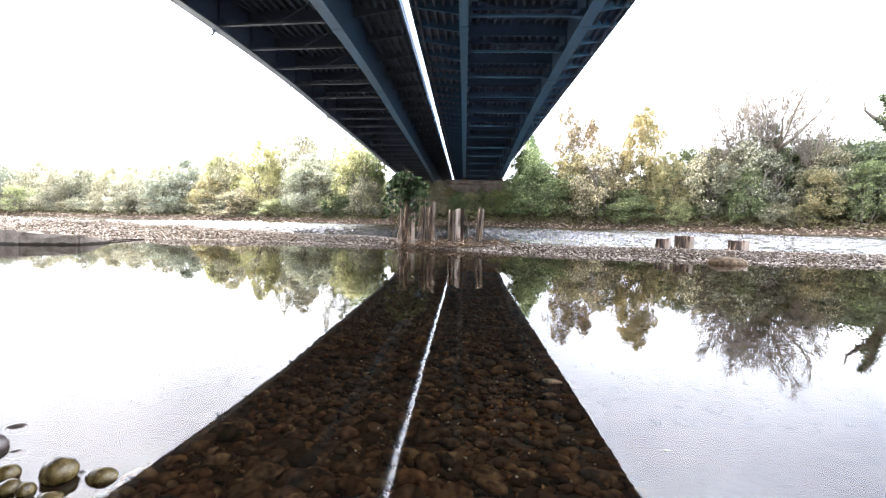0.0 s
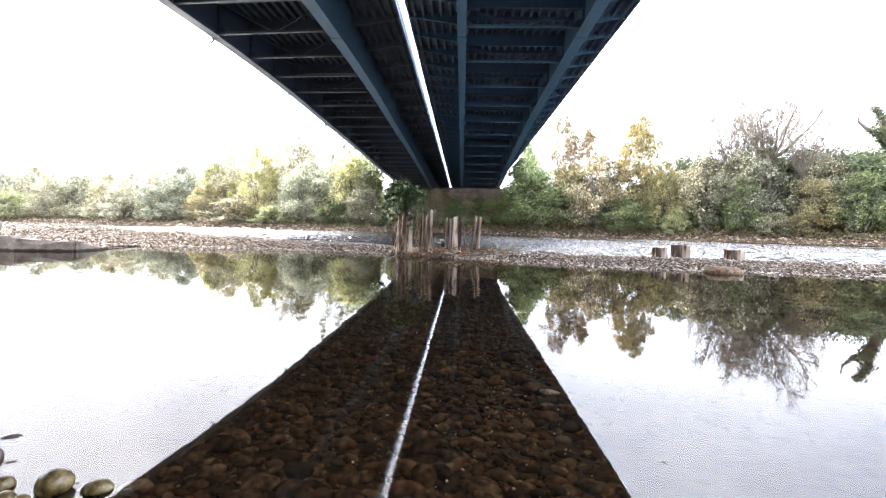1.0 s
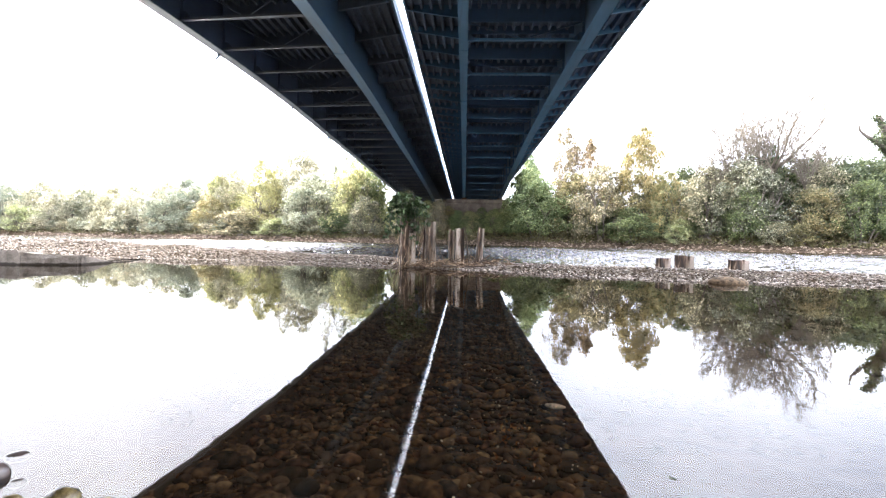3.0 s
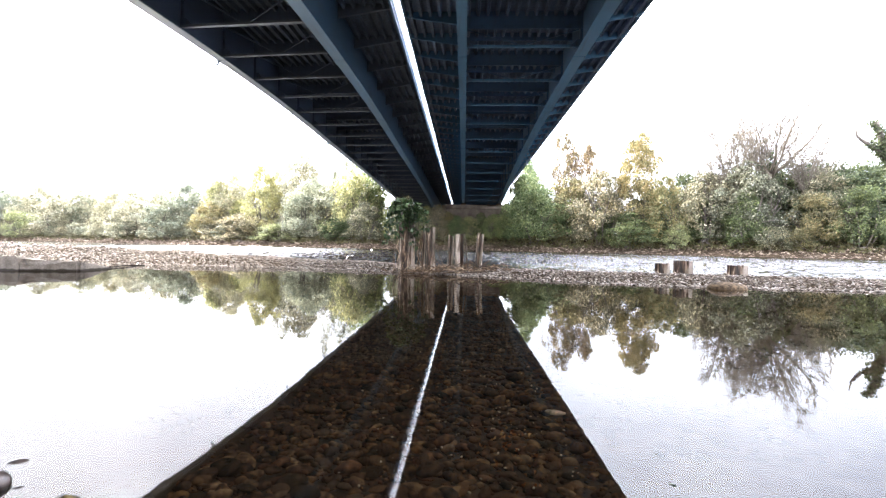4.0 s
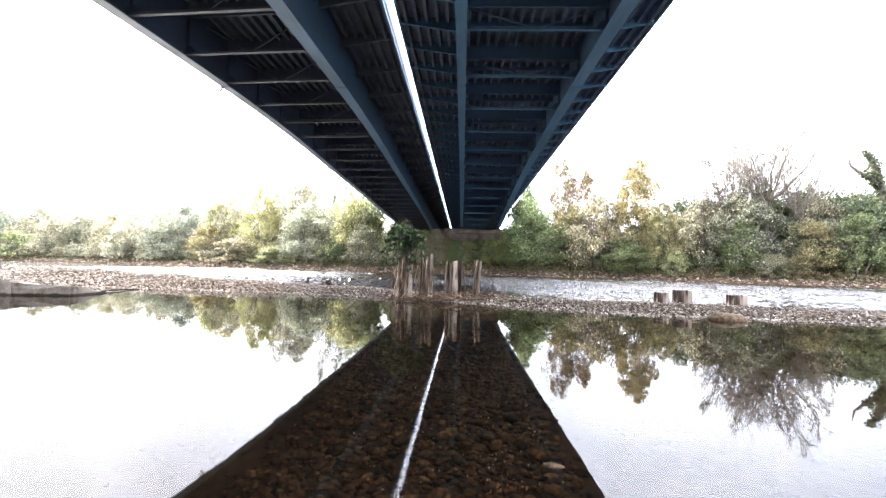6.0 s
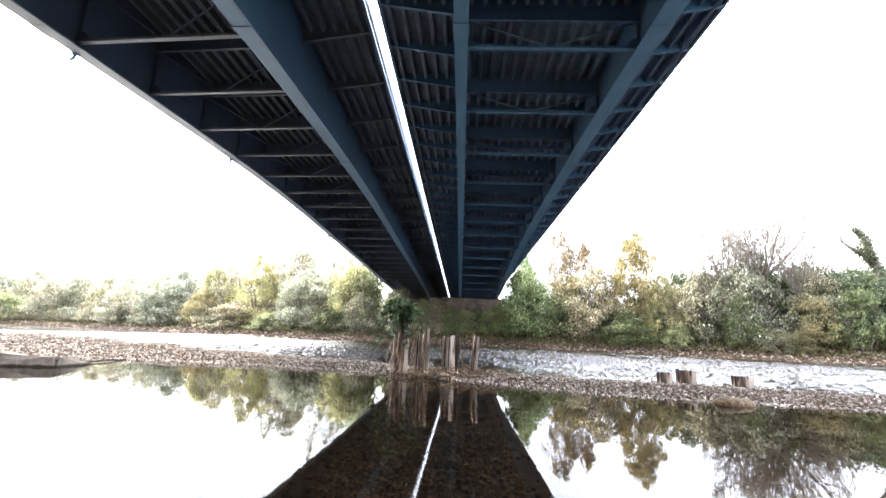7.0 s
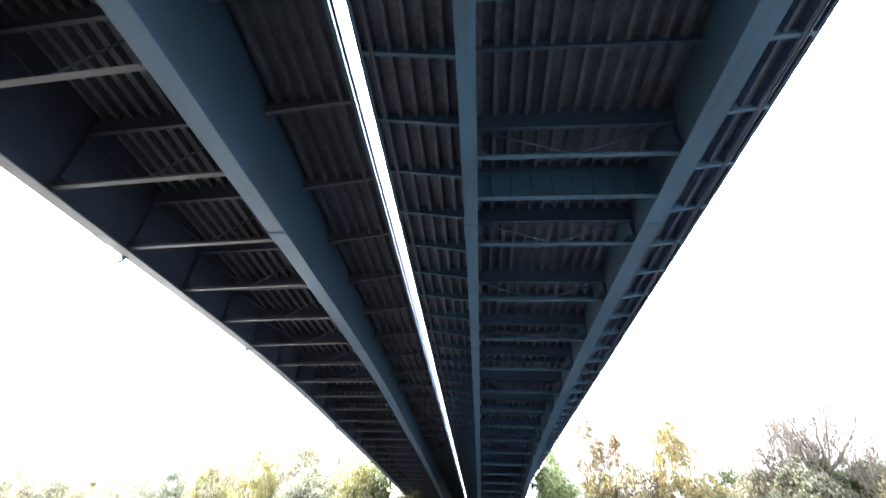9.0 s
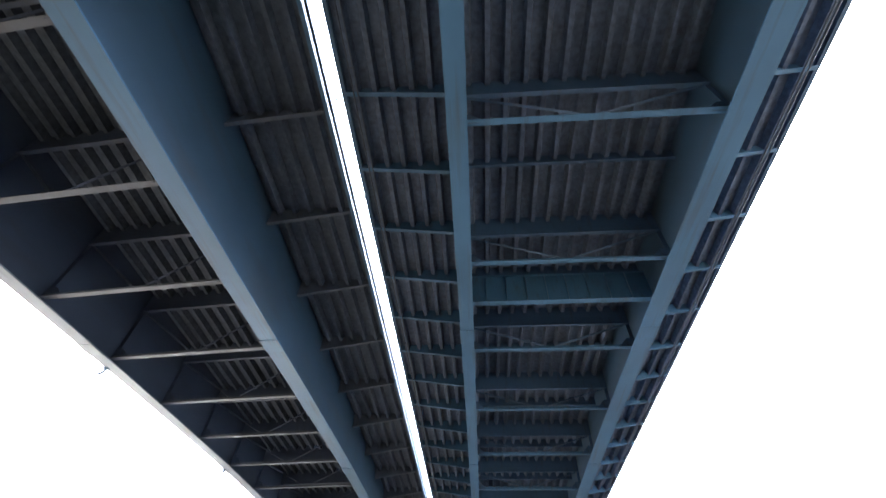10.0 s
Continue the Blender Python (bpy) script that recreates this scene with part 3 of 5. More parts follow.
def build_bridge(name, x0, x1, ga, gb, wa, wb, knots, splices, frame_y, pitch, halves, beam_z, skew, edge_mats, beam_mat, strut_mat, deck_mat, label):
    b = tagged(new(name), label, "bridge", "twin bridge decks")
    part("deck_plate", box_bm(x0, x1, Y0, Y1, DECK_T, DECK_T + 0.3), deck_mat, b, "dark grey deck plate")
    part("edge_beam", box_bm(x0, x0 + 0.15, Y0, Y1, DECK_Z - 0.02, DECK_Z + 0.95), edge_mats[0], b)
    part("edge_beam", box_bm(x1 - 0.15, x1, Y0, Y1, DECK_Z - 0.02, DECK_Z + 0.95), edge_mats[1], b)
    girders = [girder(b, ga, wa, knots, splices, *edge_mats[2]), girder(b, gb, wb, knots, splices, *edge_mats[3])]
    # trough ribs under the plate
    rib = bpy.data.meshes.new("rib")
    v, f = sweep([(-0.16, 0.235), (-0.08, -0.1), (0.08, -0.1), (0.16, 0.235)], [(0, Y0 + 0.02, DECK_Z), (0, Y1 - 0.02, DECK_Z)])
    rib.from_pydata(v, [], f)
    rib.materials.append(deck_mat)
    n = int((x1 - x0 - 0.6) / 0.66)
    for i in range(n):
        x = x0 + 0.55 + i * (x1 - x0 - 1.1) / (n - 1)
        if min(abs(x - ga), abs(x - gb)) > 0.24:
            shared("rib", rib, b, Matrix.Translation((x, 0, 0)))
    # frames: floor beam, strut, braces meeting at its middle, gussets and web stiffeners
    mid = (ga + gb) / 2
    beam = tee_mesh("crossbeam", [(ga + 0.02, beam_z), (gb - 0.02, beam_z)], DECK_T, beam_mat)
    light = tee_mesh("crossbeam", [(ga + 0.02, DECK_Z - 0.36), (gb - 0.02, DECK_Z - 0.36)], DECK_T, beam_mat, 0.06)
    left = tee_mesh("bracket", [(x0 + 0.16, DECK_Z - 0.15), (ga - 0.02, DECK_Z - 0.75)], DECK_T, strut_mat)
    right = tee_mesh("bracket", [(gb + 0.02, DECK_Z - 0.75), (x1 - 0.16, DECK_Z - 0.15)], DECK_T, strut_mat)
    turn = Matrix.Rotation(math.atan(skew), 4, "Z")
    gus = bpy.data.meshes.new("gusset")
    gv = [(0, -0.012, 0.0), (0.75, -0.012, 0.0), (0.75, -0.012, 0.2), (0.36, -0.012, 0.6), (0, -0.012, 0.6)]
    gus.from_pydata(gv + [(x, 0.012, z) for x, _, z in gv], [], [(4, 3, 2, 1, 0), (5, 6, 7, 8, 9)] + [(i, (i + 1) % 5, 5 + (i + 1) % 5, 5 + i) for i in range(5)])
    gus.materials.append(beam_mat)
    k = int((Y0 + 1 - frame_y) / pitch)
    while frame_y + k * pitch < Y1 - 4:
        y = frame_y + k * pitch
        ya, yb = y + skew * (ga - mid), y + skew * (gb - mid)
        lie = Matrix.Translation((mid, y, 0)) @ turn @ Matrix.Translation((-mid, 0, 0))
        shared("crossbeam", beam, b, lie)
        shared("bracket", left, b, Matrix.Translation((0, ya, 0)))
        shared("bracket", right, b, Matrix.Translation((0, yb, 0)))
        if halves:
            shared("crossbeam", light, b, Matrix.Translation((0, pitch / 2, 0)) @ lie)
            shared("bracket", left, b, Matrix.Translation((0, ya + pitch / 2, 0)))
            shared("bracket", right, b, Matrix.Translation((0, yb + pitch / 2, 0)))
        z = smooth_knots(y, *knots) + 0.35
        bar_between("strut", (ga + 0.06, ya, z), (gb - 0.06, yb, z), 0.22, 0.2, strut_mat, b)
        if beam_z - z > 0.7:
            bar_between("brace", (mid - 0.3, y, z + 0.13), (ga + 0.3, ya, beam_z - 0.05), 0.08, 0.08, beam_mat, b)
            bar_between("brace", (mid + 0.3, y, z + 0.13), (gb - 0.3, yb, beam_z - 0.05), 0.08, 0.08, beam_mat, b)
        shared("gusset", gus, b, Matrix.Translation((ga + 0.02, ya, z - 0.12)))
        shared("gusset", gus, b, Matrix.Translation((gb - 0.02, yb, z - 0.12)) @ Matrix.Rotation(math.pi, 4, "Z"))
        for g, gx, yy, sg in ((girders[0], ga, ya, 1), (girders[1], gb, yb, -1)):
            xs = sorted((gx + sg * 0.016, gx + sg * 0.2))
            part("stiffener", box_bm(xs[0], xs[1], yy + 0.015, yy + 0.035, smooth_knots(yy, *knots) + 0.07, beam_z - 0.01), beam_mat, g)
        k += 1
    return b


# left bridge: webs, crossbeams and deck carry the bays' shade in their colours
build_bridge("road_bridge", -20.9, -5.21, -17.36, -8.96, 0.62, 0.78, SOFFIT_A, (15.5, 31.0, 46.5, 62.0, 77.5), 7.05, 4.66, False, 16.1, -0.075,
                      (STEEL_PALE, STEEL, (STEEL_PALE, STEEL_SHADED), (STEEL, STEEL_WEB_SHADE)), STEEL_SHADED, STEEL_GREY, DECK_SHADED, "blue-painted steel girder road bridge over the river")
# right bridge: webs and beams darkened for shade, flanges left in the plain blue
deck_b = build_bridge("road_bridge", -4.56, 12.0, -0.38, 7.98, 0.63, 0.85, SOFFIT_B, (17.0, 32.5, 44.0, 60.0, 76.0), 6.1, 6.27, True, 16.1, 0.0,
                      (STEEL, STEEL_DARK, (STEEL, STEEL_DARK), (STEEL, STEEL_WEB_SHADE)), STEEL_DARK, STEEL, DECK_GREY, "blue-painted steel girder road bridge beside its twin deck")


def diaphragm(parent, y, x0, x1, z0, z1):
    """Plate between two girders with edge flanges and upright stiffeners."""
    d = part("diaphragm", box_bm(x0, x1, y - 0.012, y + 0.012, z0, z1), STEEL, parent, "full-depth blue cross plate with stiffeners")
    part("flange", box_bm(x0, x1, y - 0.14, y + 0.14, z0 - 0.035, z0 - 0.002), STEEL, d)
    part("flange", box_bm(x0, x1, y - 0.1, y + 0.1, z1 + 0.002, z1 + 0.03), STEEL, d)
    me = bpy.data.meshes.new("stiffener")
    bm = box_bm(-0.01, 0.01, -0.12, 0.0, z0, z1)
    bm.to_mesh(me)
    bm.free()
    me.materials.append(STEEL)
    n = 9
    for i in range(1, n):
        shared("stiffener", me, d, Matrix.Translation((x0 + (x1 - x0) * i / n, y - 0.013, 0)))


diaphragm(deck_b, 15.1, -0.35, 7.95, 14.7, 16.3)


def tube(pts, radii, sides):
    verts, faces = [], []
    pts = [Vector(p) for p in pts]
    for i, p in enumerate(pts):
        t = (pts[min(i + 1, len(pts) - 1)] - pts[max(i - 1, 0)]).normalized()
        s = t.cross(Vector((0.31, 0.95, 0.07)))
        s = s.normalized() if s.length > 1e-3 else Vector((1, 0, 0))
        u = s.cross(t)
        for j in range(sides):
            an = 2 * math.pi * j / sides
            verts.append(tuple(p + (s * math.cos(an) + u * math.sin(an)) * radii[i]))
    for i in range(len(pts) - 1):
        for j in range(sides):
            k = (j + 1) % sides
            faces.append((i * sides + j, i * sides + k, (i + 1) * sides + k, (i + 1) * sides + j))
    faces.append(tuple(range(sides))[::-1])
    faces.append(tuple((len(pts) - 1) * sides + j for j in range(sides)))
    return verts, faces


def drain_pipe(y):
    """Bent drain spout hanging from the outer flange."""
    d = tagged(new("drain_pipe"), "short bent grey drain spout under the bridge flange", "drain", "bridge drains")
    z = smooth_knots(y, *SOFFIT_A)
    pts = [(-17.6, y, z + 0.04), (-17.65, y, z - 0.15), (-17.72, y, z - 0.25), (-17.85, y, z - 0.32)]
    verts, faces = tube(pts, [0.06, 0.06, 0.06, 0.06], 8)
    mesh_object("spout", verts, faces, STEEL_DARK, d, smooth=True)
    part("clamp", box_bm(-17.75, -17.5, y - 0.11, y + 0.11, z - 0.06, z - 0.001, 0.005), STEEL_DARK, d)


for y in (17.1, 30.7, 44.1, 56.0, 67.0):
    drain_pipe(y)


def strung_lines(deck, name, label, xs, z, r, arm_x, arm_z, arm_end, step):
    """Thin lines strung along a deck, held by clips at even steps."""
    for x in xs:
        v, f = tube([(x, Y0, z), (x, 40.0, z), (x, Y1, z)], [r] * 3, 6)
        mesh_object(name, v, f, STEEL_GREY, deck, label, smooth=True)
    clip = bpy.data.meshes.new("clip")
    bm = box_bm(arm_x, arm_end, -0.025, 0.025, arm_z, arm_z + 0.025)
    bm.to_mesh(clip)
    bm.free()
    clip.materials.append(STEEL_GREY)
    for k in range(18):
        shared("clip", clip, deck, Matrix.Translation((0, 2.0 + step * k, 0)))


strung_lines(deck_b, "cable", "thin grey cable", (-4.97, -4.88), DECK_Z + 0.38, 0.017, -5.0, DECK_Z + 0.4, -4.565, 4.5)
strung_lines(deck_b, "conduit", "thin grey conduit", (-4.05, -3.9), DECK_Z - 0.34, 0.025, -4.1, DECK_Z - 0.31, -3.85, 3.135)
strung_lines(deck_b, "conduit", "thin grey conduit", (11.3, 11.45), DECK_Z - 0.3, 0.03, 11.25, DECK_Z - 0.27, 11.5, 3.135)


def build_pier(x0, x1, y, bearings, top, seat, block):
    p = tagged(new("bridge_pier"), "weathered concrete bridge pier on the wooded far bank", "pier", "piers on the far bank")
    part("pier_wall", box_bm(x0 + 0.25, x1 - 0.25, y - 1.8, y + 1.8, 0.3, top - 0.95, 0.1), PIER_CONCRETE, p)
    part("pier_cap", box_bm(x0, x1, y - 2.0, y + 2.0, top - 0.95, top, 0.1), PIER_CONCRETE, p)
    for x in bearings:
        part("bearing", box_bm(x - 0.6, x + 0.6, y - 0.7, y + 0.7, top + 0.002, seat, 0.03), CONCRETE, p)
    if block:
        part("end_block", box_bm(x1 + 0.01, x1 + 1.5, y - 2.4, y + 2.4, 0.5, top + 0.15, 0.5), PIER_CONCRETE, p, "pale block at the end of the cap")


part_ab = tagged(new("abutment"), "plain concrete abutment where the bridge meets the far land", "abutment")
part("closing_wall", box_bm(-25.0, 15.0, 173.2, 175.6, 0.5, 17.2, 0.1), PIER_CONCRETE, part_ab)
# unseen wall added behind the camera to keep light off the near decks
back_block = tagged(new("abutment"), "plain concrete wall added behind the camera to block light", "abutment")
part("closing_wall", box_bm(-26.0, 15.0, -19.0, -16.6, -0.5, 17.05, 0.1), PIER_CONCRETE, back_block)
build_pier(-19.6, -5.4, 128.0, (-17.36, -8.96), 11.45, 11.91, False)
build_pier(-4.4, 8.6, 104.0, (-0.38, 7.98), 10.45, 10.87, True)

# ---- trees ----
def grow(rng, start, heading, length, radius, depth, segs, tips, spread, up, thin=0.0016):
    """Adds tapered limb segments and collects twig tips."""
    p, h = Vector(start), Vector(heading).normalized()
    n = 4 if depth > 2 else 2
    pts, rad = [p.copy()], [radius]
    for i in range(n):
        h = (h + Vector((rng.gauss(0, 0.16), rng.gauss(0, 0.16), rng.gauss(0, 0.1) + up * 0.12))).normalized()
        p = p + h * (length / n)
        pts.append(p.copy())
        rad.append(max(thin, radius * (1 - 0.62 * (i + 1) / n)))
    segs.append((pts, rad, 6 if depth > 3 else (4 if depth > 1 else 3)))
    if depth <= 1:
        tips.append(p.copy())
        tips.append(pts[len(pts) // 2].copy())
        return
    kids = rng.randint(3, 5)
    for i in range(kids):
        f = rng.uniform(0.35, 1.0) if i else 1.0
        j = min(n - 1, int(f * n))
        q = pts[j].lerp(pts[j + 1], f * n - j) if f < 1 else pts[-1]
        side = Vector((rng.gauss(0, 1), rng.gauss(0, 1), rng.gauss(0.25, 0.5))).normalized()
        grow(rng, q, h * (1 - spread) + side * spread, length * rng.uniform(0.5, 0.72), rad[j] * 0.6, depth - 1, segs, tips, spread, up, thin)


def leaf_cloud(rs, centres, radius, per, size):
    """Many single leaf blades gathered in uneven clumps round the centres."""
    c = np.repeat(np.asarray(centres, float), per, axis=0)
    n = len(c)
    d = rs.normal(size=(n, 3))
    d /= np.linalg.norm(d, axis=1, keepdims=True)
    rr = np.repeat(radius * rs.uniform(0.5, 1.25, len(centres)), per)
    p = c + d * (rr * rs.uniform(0.15, 1.0, n) ** 0.6)[:, None] * np.array([1, 1, 0.8])
    a = rs.normal(size=(n, 3))
    a /= np.linalg.norm(a, axis=1, keepdims=True)
    b = np.cross(a, rs.normal(size=(n, 3)))
    b /= np.linalg.norm(b, axis=1, keepdims=True)
    s = (size * rs.uniform(0.6, 1.3, n))[:, None]
    v = np.stack([p - a * s * 0.6, p + a * s * 0.5 + b * s * 0.42, p + a * s * 0.4 - b * s * 0.42], 1).reshape(-1, 3)
    f = np.arange(3 * n).reshape(n, 3)
    return v, f


def big_mesh(name, verts, faces, mat):
    me = bpy.data.meshes.new(name)
    verts, faces = np.asarray(verts, np.float32), np.asarray(faces, np.int32)
    k = faces.shape[1]
    me.vertices.add(len(verts))
    me.vertices.foreach_set("co", verts.ravel())
    me.loops.add(faces.size)
    me.loops.foreach_set("vertex_index", faces.ravel())
    me.polygons.add(len(faces))
    me.polygons.foreach_set("loop_start", np.arange(0, faces.size, k, dtype=np.int32))
    me.polygons.foreach_set("loop_total", np.full(len(faces), k, dtype=np.int32))
    me.materials.append(mat)
    me.update(calc_edges=True)
    me.validate()
    return me


def wood_mesh(segs, mat=None):
    verts, faces = [], []
    for pts, rad, sides in segs:
        v, f = tube(pts, rad, sides)
        o = len(verts)
        verts += v
        faces += [tuple(i + o for i in q) for q in f]
    me = bpy.data.meshes.new("trunk")
    me.from_pydata(verts, [], faces)
    me.materials.append(mat or BARK)
    me.polygons.foreach_set("use_smooth", [True] * len(me.polygons))
    return me


def lobed_crown(rs, lobes, lobe_r, per, size, low):
    """A dense crown in a unit box: many leafy lobes of uneven size, leaves lying on their outer sides, loose sprigs beyond."""
    ph = rs.uniform(0, 6.28, 4)
    h, an = rs.uniform(0, 1, lobes) ** 0.9, rs.uniform(0, 6.28, lobes)
    k = 0.86 + 0.14 * np.sin(3 * an + ph[0] + 2 * h) + 0.12 * np.sin(5 * an + ph[1]) + 0.08 * np.sin(9 * h + ph[2])
    r = (0.5 - 0.45 * lobe_r) * np.sqrt(1.0 - h ** 2.4) * k * rs.uniform(0.12, 1.0, lobes) ** 0.4
    top = 1.0 - low - 0.75 * lobe_r
    c = np.stack([r * np.cos(an), r * np.sin(an), low + 0.04 + (top - 0.04) * h * (0.93 + 0.07 * np.sin(2 * an + ph[3]))], 1)
    d = c - (0, 0, 0.35)
    d /= np.linalg.norm(d, axis=1, keepdims=True) + 1e-6
    lr = np.repeat(lobe_r * rs.uniform(0.55, 1.4, lobes), per)
    cc, out = np.repeat(c, per, axis=0), np.repeat(d, per, axis=0)
    n = len(cc)
    e = rs.normal(size=(n, 3))
    e /= np.linalg.norm(e, axis=1, keepdims=True)
    e += 0.45 * out + (0, 0, 0.25)
    e /= np.linalg.norm(e, axis=1, keepdims=True)
    shell = np.where(rs.uniform(size=n) < 0.1, rs.uniform(1.0, 1.55, n), rs.uniform(0.5, 1.0, n) ** 0.6)
    p = cc + e * (lr * shell)[:, None] * np.array([1.0, 1.0, 0.78])
    return blades(rs, p, size)


def blades(rs, p, size):
    """One small pointed blade at each place, turned at random."""
    n = len(p)
    a = rs.normal(size=(n, 3)) * np.array([1.0, 1.0, 0.8])
    a /= np.linalg.norm(a, axis=1, keepdims=True)
    b = np.cross(a, rs.normal(size=(n, 3)))
    b /= np.linalg.norm(b, axis=1, keepdims=True)
    s = (size * rs.uniform(0.55, 1.35, n))[:, None]
    v = np.stack([p - a * s * 0.62, p + a * s * 0.5 + b * s * 0.4, p + a * s * 0.42 - b * s * 0.4], 1).reshape(-1, 3)
    return v, np.arange(3 * n).reshape(n, 3)


def tree_wood(rng, habit):
    """Limbs and twig tips, one unit high and about one unit wide, for a tree of the given habit."""
    segs, tips = [], []
    if habit != "bare":
        segs.append(([Vector((0, 0, -0.06)), Vector((0, 0, -0.02)), Vector((0, 0, 0.005))], [0.12, 0.11, 0.08], 8))   # root stock
        for i in range(6):
            an = rng.uniform(0, 6.28)
            grow(rng, (0.08 * math.cos(an), 0.08 * math.sin(an), -0.03), (math.cos(an) * 0.5, math.sin(an) * 0.5, 1.0), 0.42, 0.014, 3, segs, tips, 0.55, 0.4)
    else:  # bare: a forked trunk with a wide fan of limbs, branches and fine twigs
        fork = 0.5
        segs.append(([Vector((0, 0, -0.03)), Vector((0.02, 0, 0.28)), Vector((0, 0, fork))], [0.03, 0.026, 0.021], 8))
        for i in range(9):
            an = i * 2.4 + rng.uniform(-0.3, 0.3)
            reach, top, z0 = rng.uniform(0.2, 0.46), rng.uniform(0.76, 0.95), rng.uniform(0.36, fork)
            pts = [Vector((math.cos(an) * reach * q ** 0.85 + rng.gauss(0, 0.012), math.sin(an) * reach * q ** 0.85 + rng.gauss(0, 0.012), z0 + (top - z0) * q ** 1.1)) for q in (0, 0.2, 0.4, 0.6, 0.8, 1.0)]
            segs.append((pts, [0.016, 0.0135, 0.011, 0.0085, 0.006, 0.0032], 5))
            for k in range(9):
                q = (0.14 + 0.84 * k / 8) * 5
                j = min(4, int(q))
                p = pts[j].lerp(pts[j + 1], q - j)
                out = an + rng.gauss(0, 1.1)
                grow(rng, p, (math.cos(out), math.sin(out), rng.uniform(0.25, 0.9)), rng.uniform(0.13, 0.24) * (1.15 - 0.1 * q), 0.0052, 3, segs, tips, 0.5, 0.15, 0.0021)
        return segs, np.array([tuple(t) for t in tips])
    allp = np.array([tuple(p) for s in segs for p in s[0]])
    lo, hi = allp.min(0), allp.max(0)
    sc = np.array([0.86 / max(hi[0] - lo[0], 1e-3), 0.86 / max(hi[1] - lo[1], 1e-3), 0.96 / hi[2]])
    segs = [([Vector((p.x * sc[0], p.y * sc[1], p.z * sc[2])) for p in pts], rad, s) for pts, rad, s in segs]
    return segs, np.array([tuple(t) for t in tips]) * sc


HABITS = {  # habit, lobes, lobe radius, leaves in a lobe, blade size (in tree heights), leaf colour, label
    "pale": ("bush", 90, 0.12, 150, 0.022, "pale", "pale green willow with a soft rounded crown"),
    "olive": ("bush", 90, 0.11, 150, 0.022, "olive", "grey-green willow with a broad loose crown"),
    "willow": ("bush", 95, 0.11, 160, 0.024, "willow", "silvery grey-green willow bush at the water"),
    "lime": ("bush", 80, 0.12, 150, 0.025, "lime", "bright yellow-green tree in early autumn leaf"),
    "yellow": ("bush", 90, 0.11, 160, 0.022, "yellow", "round yellow autumn tree on the bank"),
    "fresh": ("bush", 95, 0.12, 160, 0.024, "fresh", "fresh green leafy tree with a full crown"),
    "green": ("bush", 85, 0.12, 150, 0.026, "green", "leafy mid-green riverside shrub with a dense crown"),
    "grey": ("bush", 90, 0.11, 160, 0.023, "grey", "dusty grey-green shrub with fine twigs"),
    "greyflecked": ("bush", 100, 0.1, 160, 0.02, "grey", "grey-brown thinning shrub flecked with pale leaves"),
    "hedge": ("bush", 85, 0.12, 150, 0.025, "hedge", "dark green dense tree behind the bank"),
    "tawny": ("bush", 85, 0.11, 150, 0.024, "tawny", "olive-brown autumn shrub on the bank"),
    "gold": ("bush", 80, 0.12, 150, 0.026, "gold", "golden-orange autumn tree by the river"),
    "russet": ("airy", 85, 0.085, 130, 0.02, "russet", "thin-leaved russet tree with open branches"),
    "sparse": ("airy", 75, 0.08, 95, 0.018, "pale", "slender tree with sparse fading foliage"),
    "tallyellow": ("crown", 120, 0.085, 130, 0.02, "ochre", "tall yellowing tree with an open crown"),
    "bare": ("bare", 0, 0.0, 0, 0.006, "olive", "tall bare tree with fine upright twigs"),
}
PROTO = {}


def tree_proto(kind, variant, coarse=False):
    """Meshes for one kind and variant, made once."""
    key = (kind, variant, coarse)
    if key not in PROTO:
        habit, lobes, lr, per, size, colour, _ = HABITS[kind]
        seed = 11 * variant + 7 + sum(map(ord, kind))
        rs = np.random.RandomState(seed)
        segs, tips = tree_wood(random.Random(seed), habit)
        if habit != "bare":
            if habit != "airy":
                segs = [q for q in segs if q[2] > 3]   # the finest twigs are hidden in the leaves
            v, f = lobed_crown(rs, lobes, lr, int(per * (0.26 if coarse else 0.86)), size * (1.85 if coarse else 1.0), {"bush": 0.0, "crown": 0.3, "airy": 0.12}[habit])
        else:
            c = tips[rs.uniform(size=len(tips)) < 0.25]
            v, f = blades(rs, c, size)
        PROTO[key] = (wood_mesh(segs, PALE_BARK if habit == "bare" else BARK), big_mesh("crown", v, f, GREENS[colour]))
    return PROTO[key]


def plant(x, y, top, width, kind, variant, turn, coarse=False):
    z = ground_z(x, y) - 0.1
    t = tagged(new("tree" if top > 7 else "bush"), HABITS[kind][6], "tree" if top > 7 else "bush", "trees along the far bank")
    wood, crown = tree_proto(kind, variant, coarse)
    shared("trunk", wood, t, Matrix.Identity(4))
    shared("crown", crown, t, Matrix.Identity(4))
    t.matrix_basis = Matrix.LocRotScale((x, y, z), Euler((0, 0, turn)), (width, width, top - z))
    return t


UPSTREAM = [
    (-192.8, 168.2, 16.6, 23.6, "olive"), (-175.9, 162.5, 15.6, 17.6, "pale"), (-163.3, 163.6, 16.1, 18.8, "olive"), (-161.9, 155.6, 9.2, 14.9, "lime"),
    (-146.1, 152.7, 12.1, 14.6, "olive"), (-140.0, 156.6, 14.8, 17.0, "olive"), (-120.1, 146.8, 13.7, 15.0, "pale"), (-105.3, 136.0, 10.9, 13.9, "willow"),
    (-107.5, 147.4, 15.2, 11.3, "sparse"), (-89.8, 130.5, 11.0, 14.6, "willow"), (-88.4, 137.9, 15.2, 14.1, "pale"), (-75.0, 131.7, 16.5, 10.4, "lime"), (-73.3, 124.0, 9.7, 10.1, "tawny"),
]
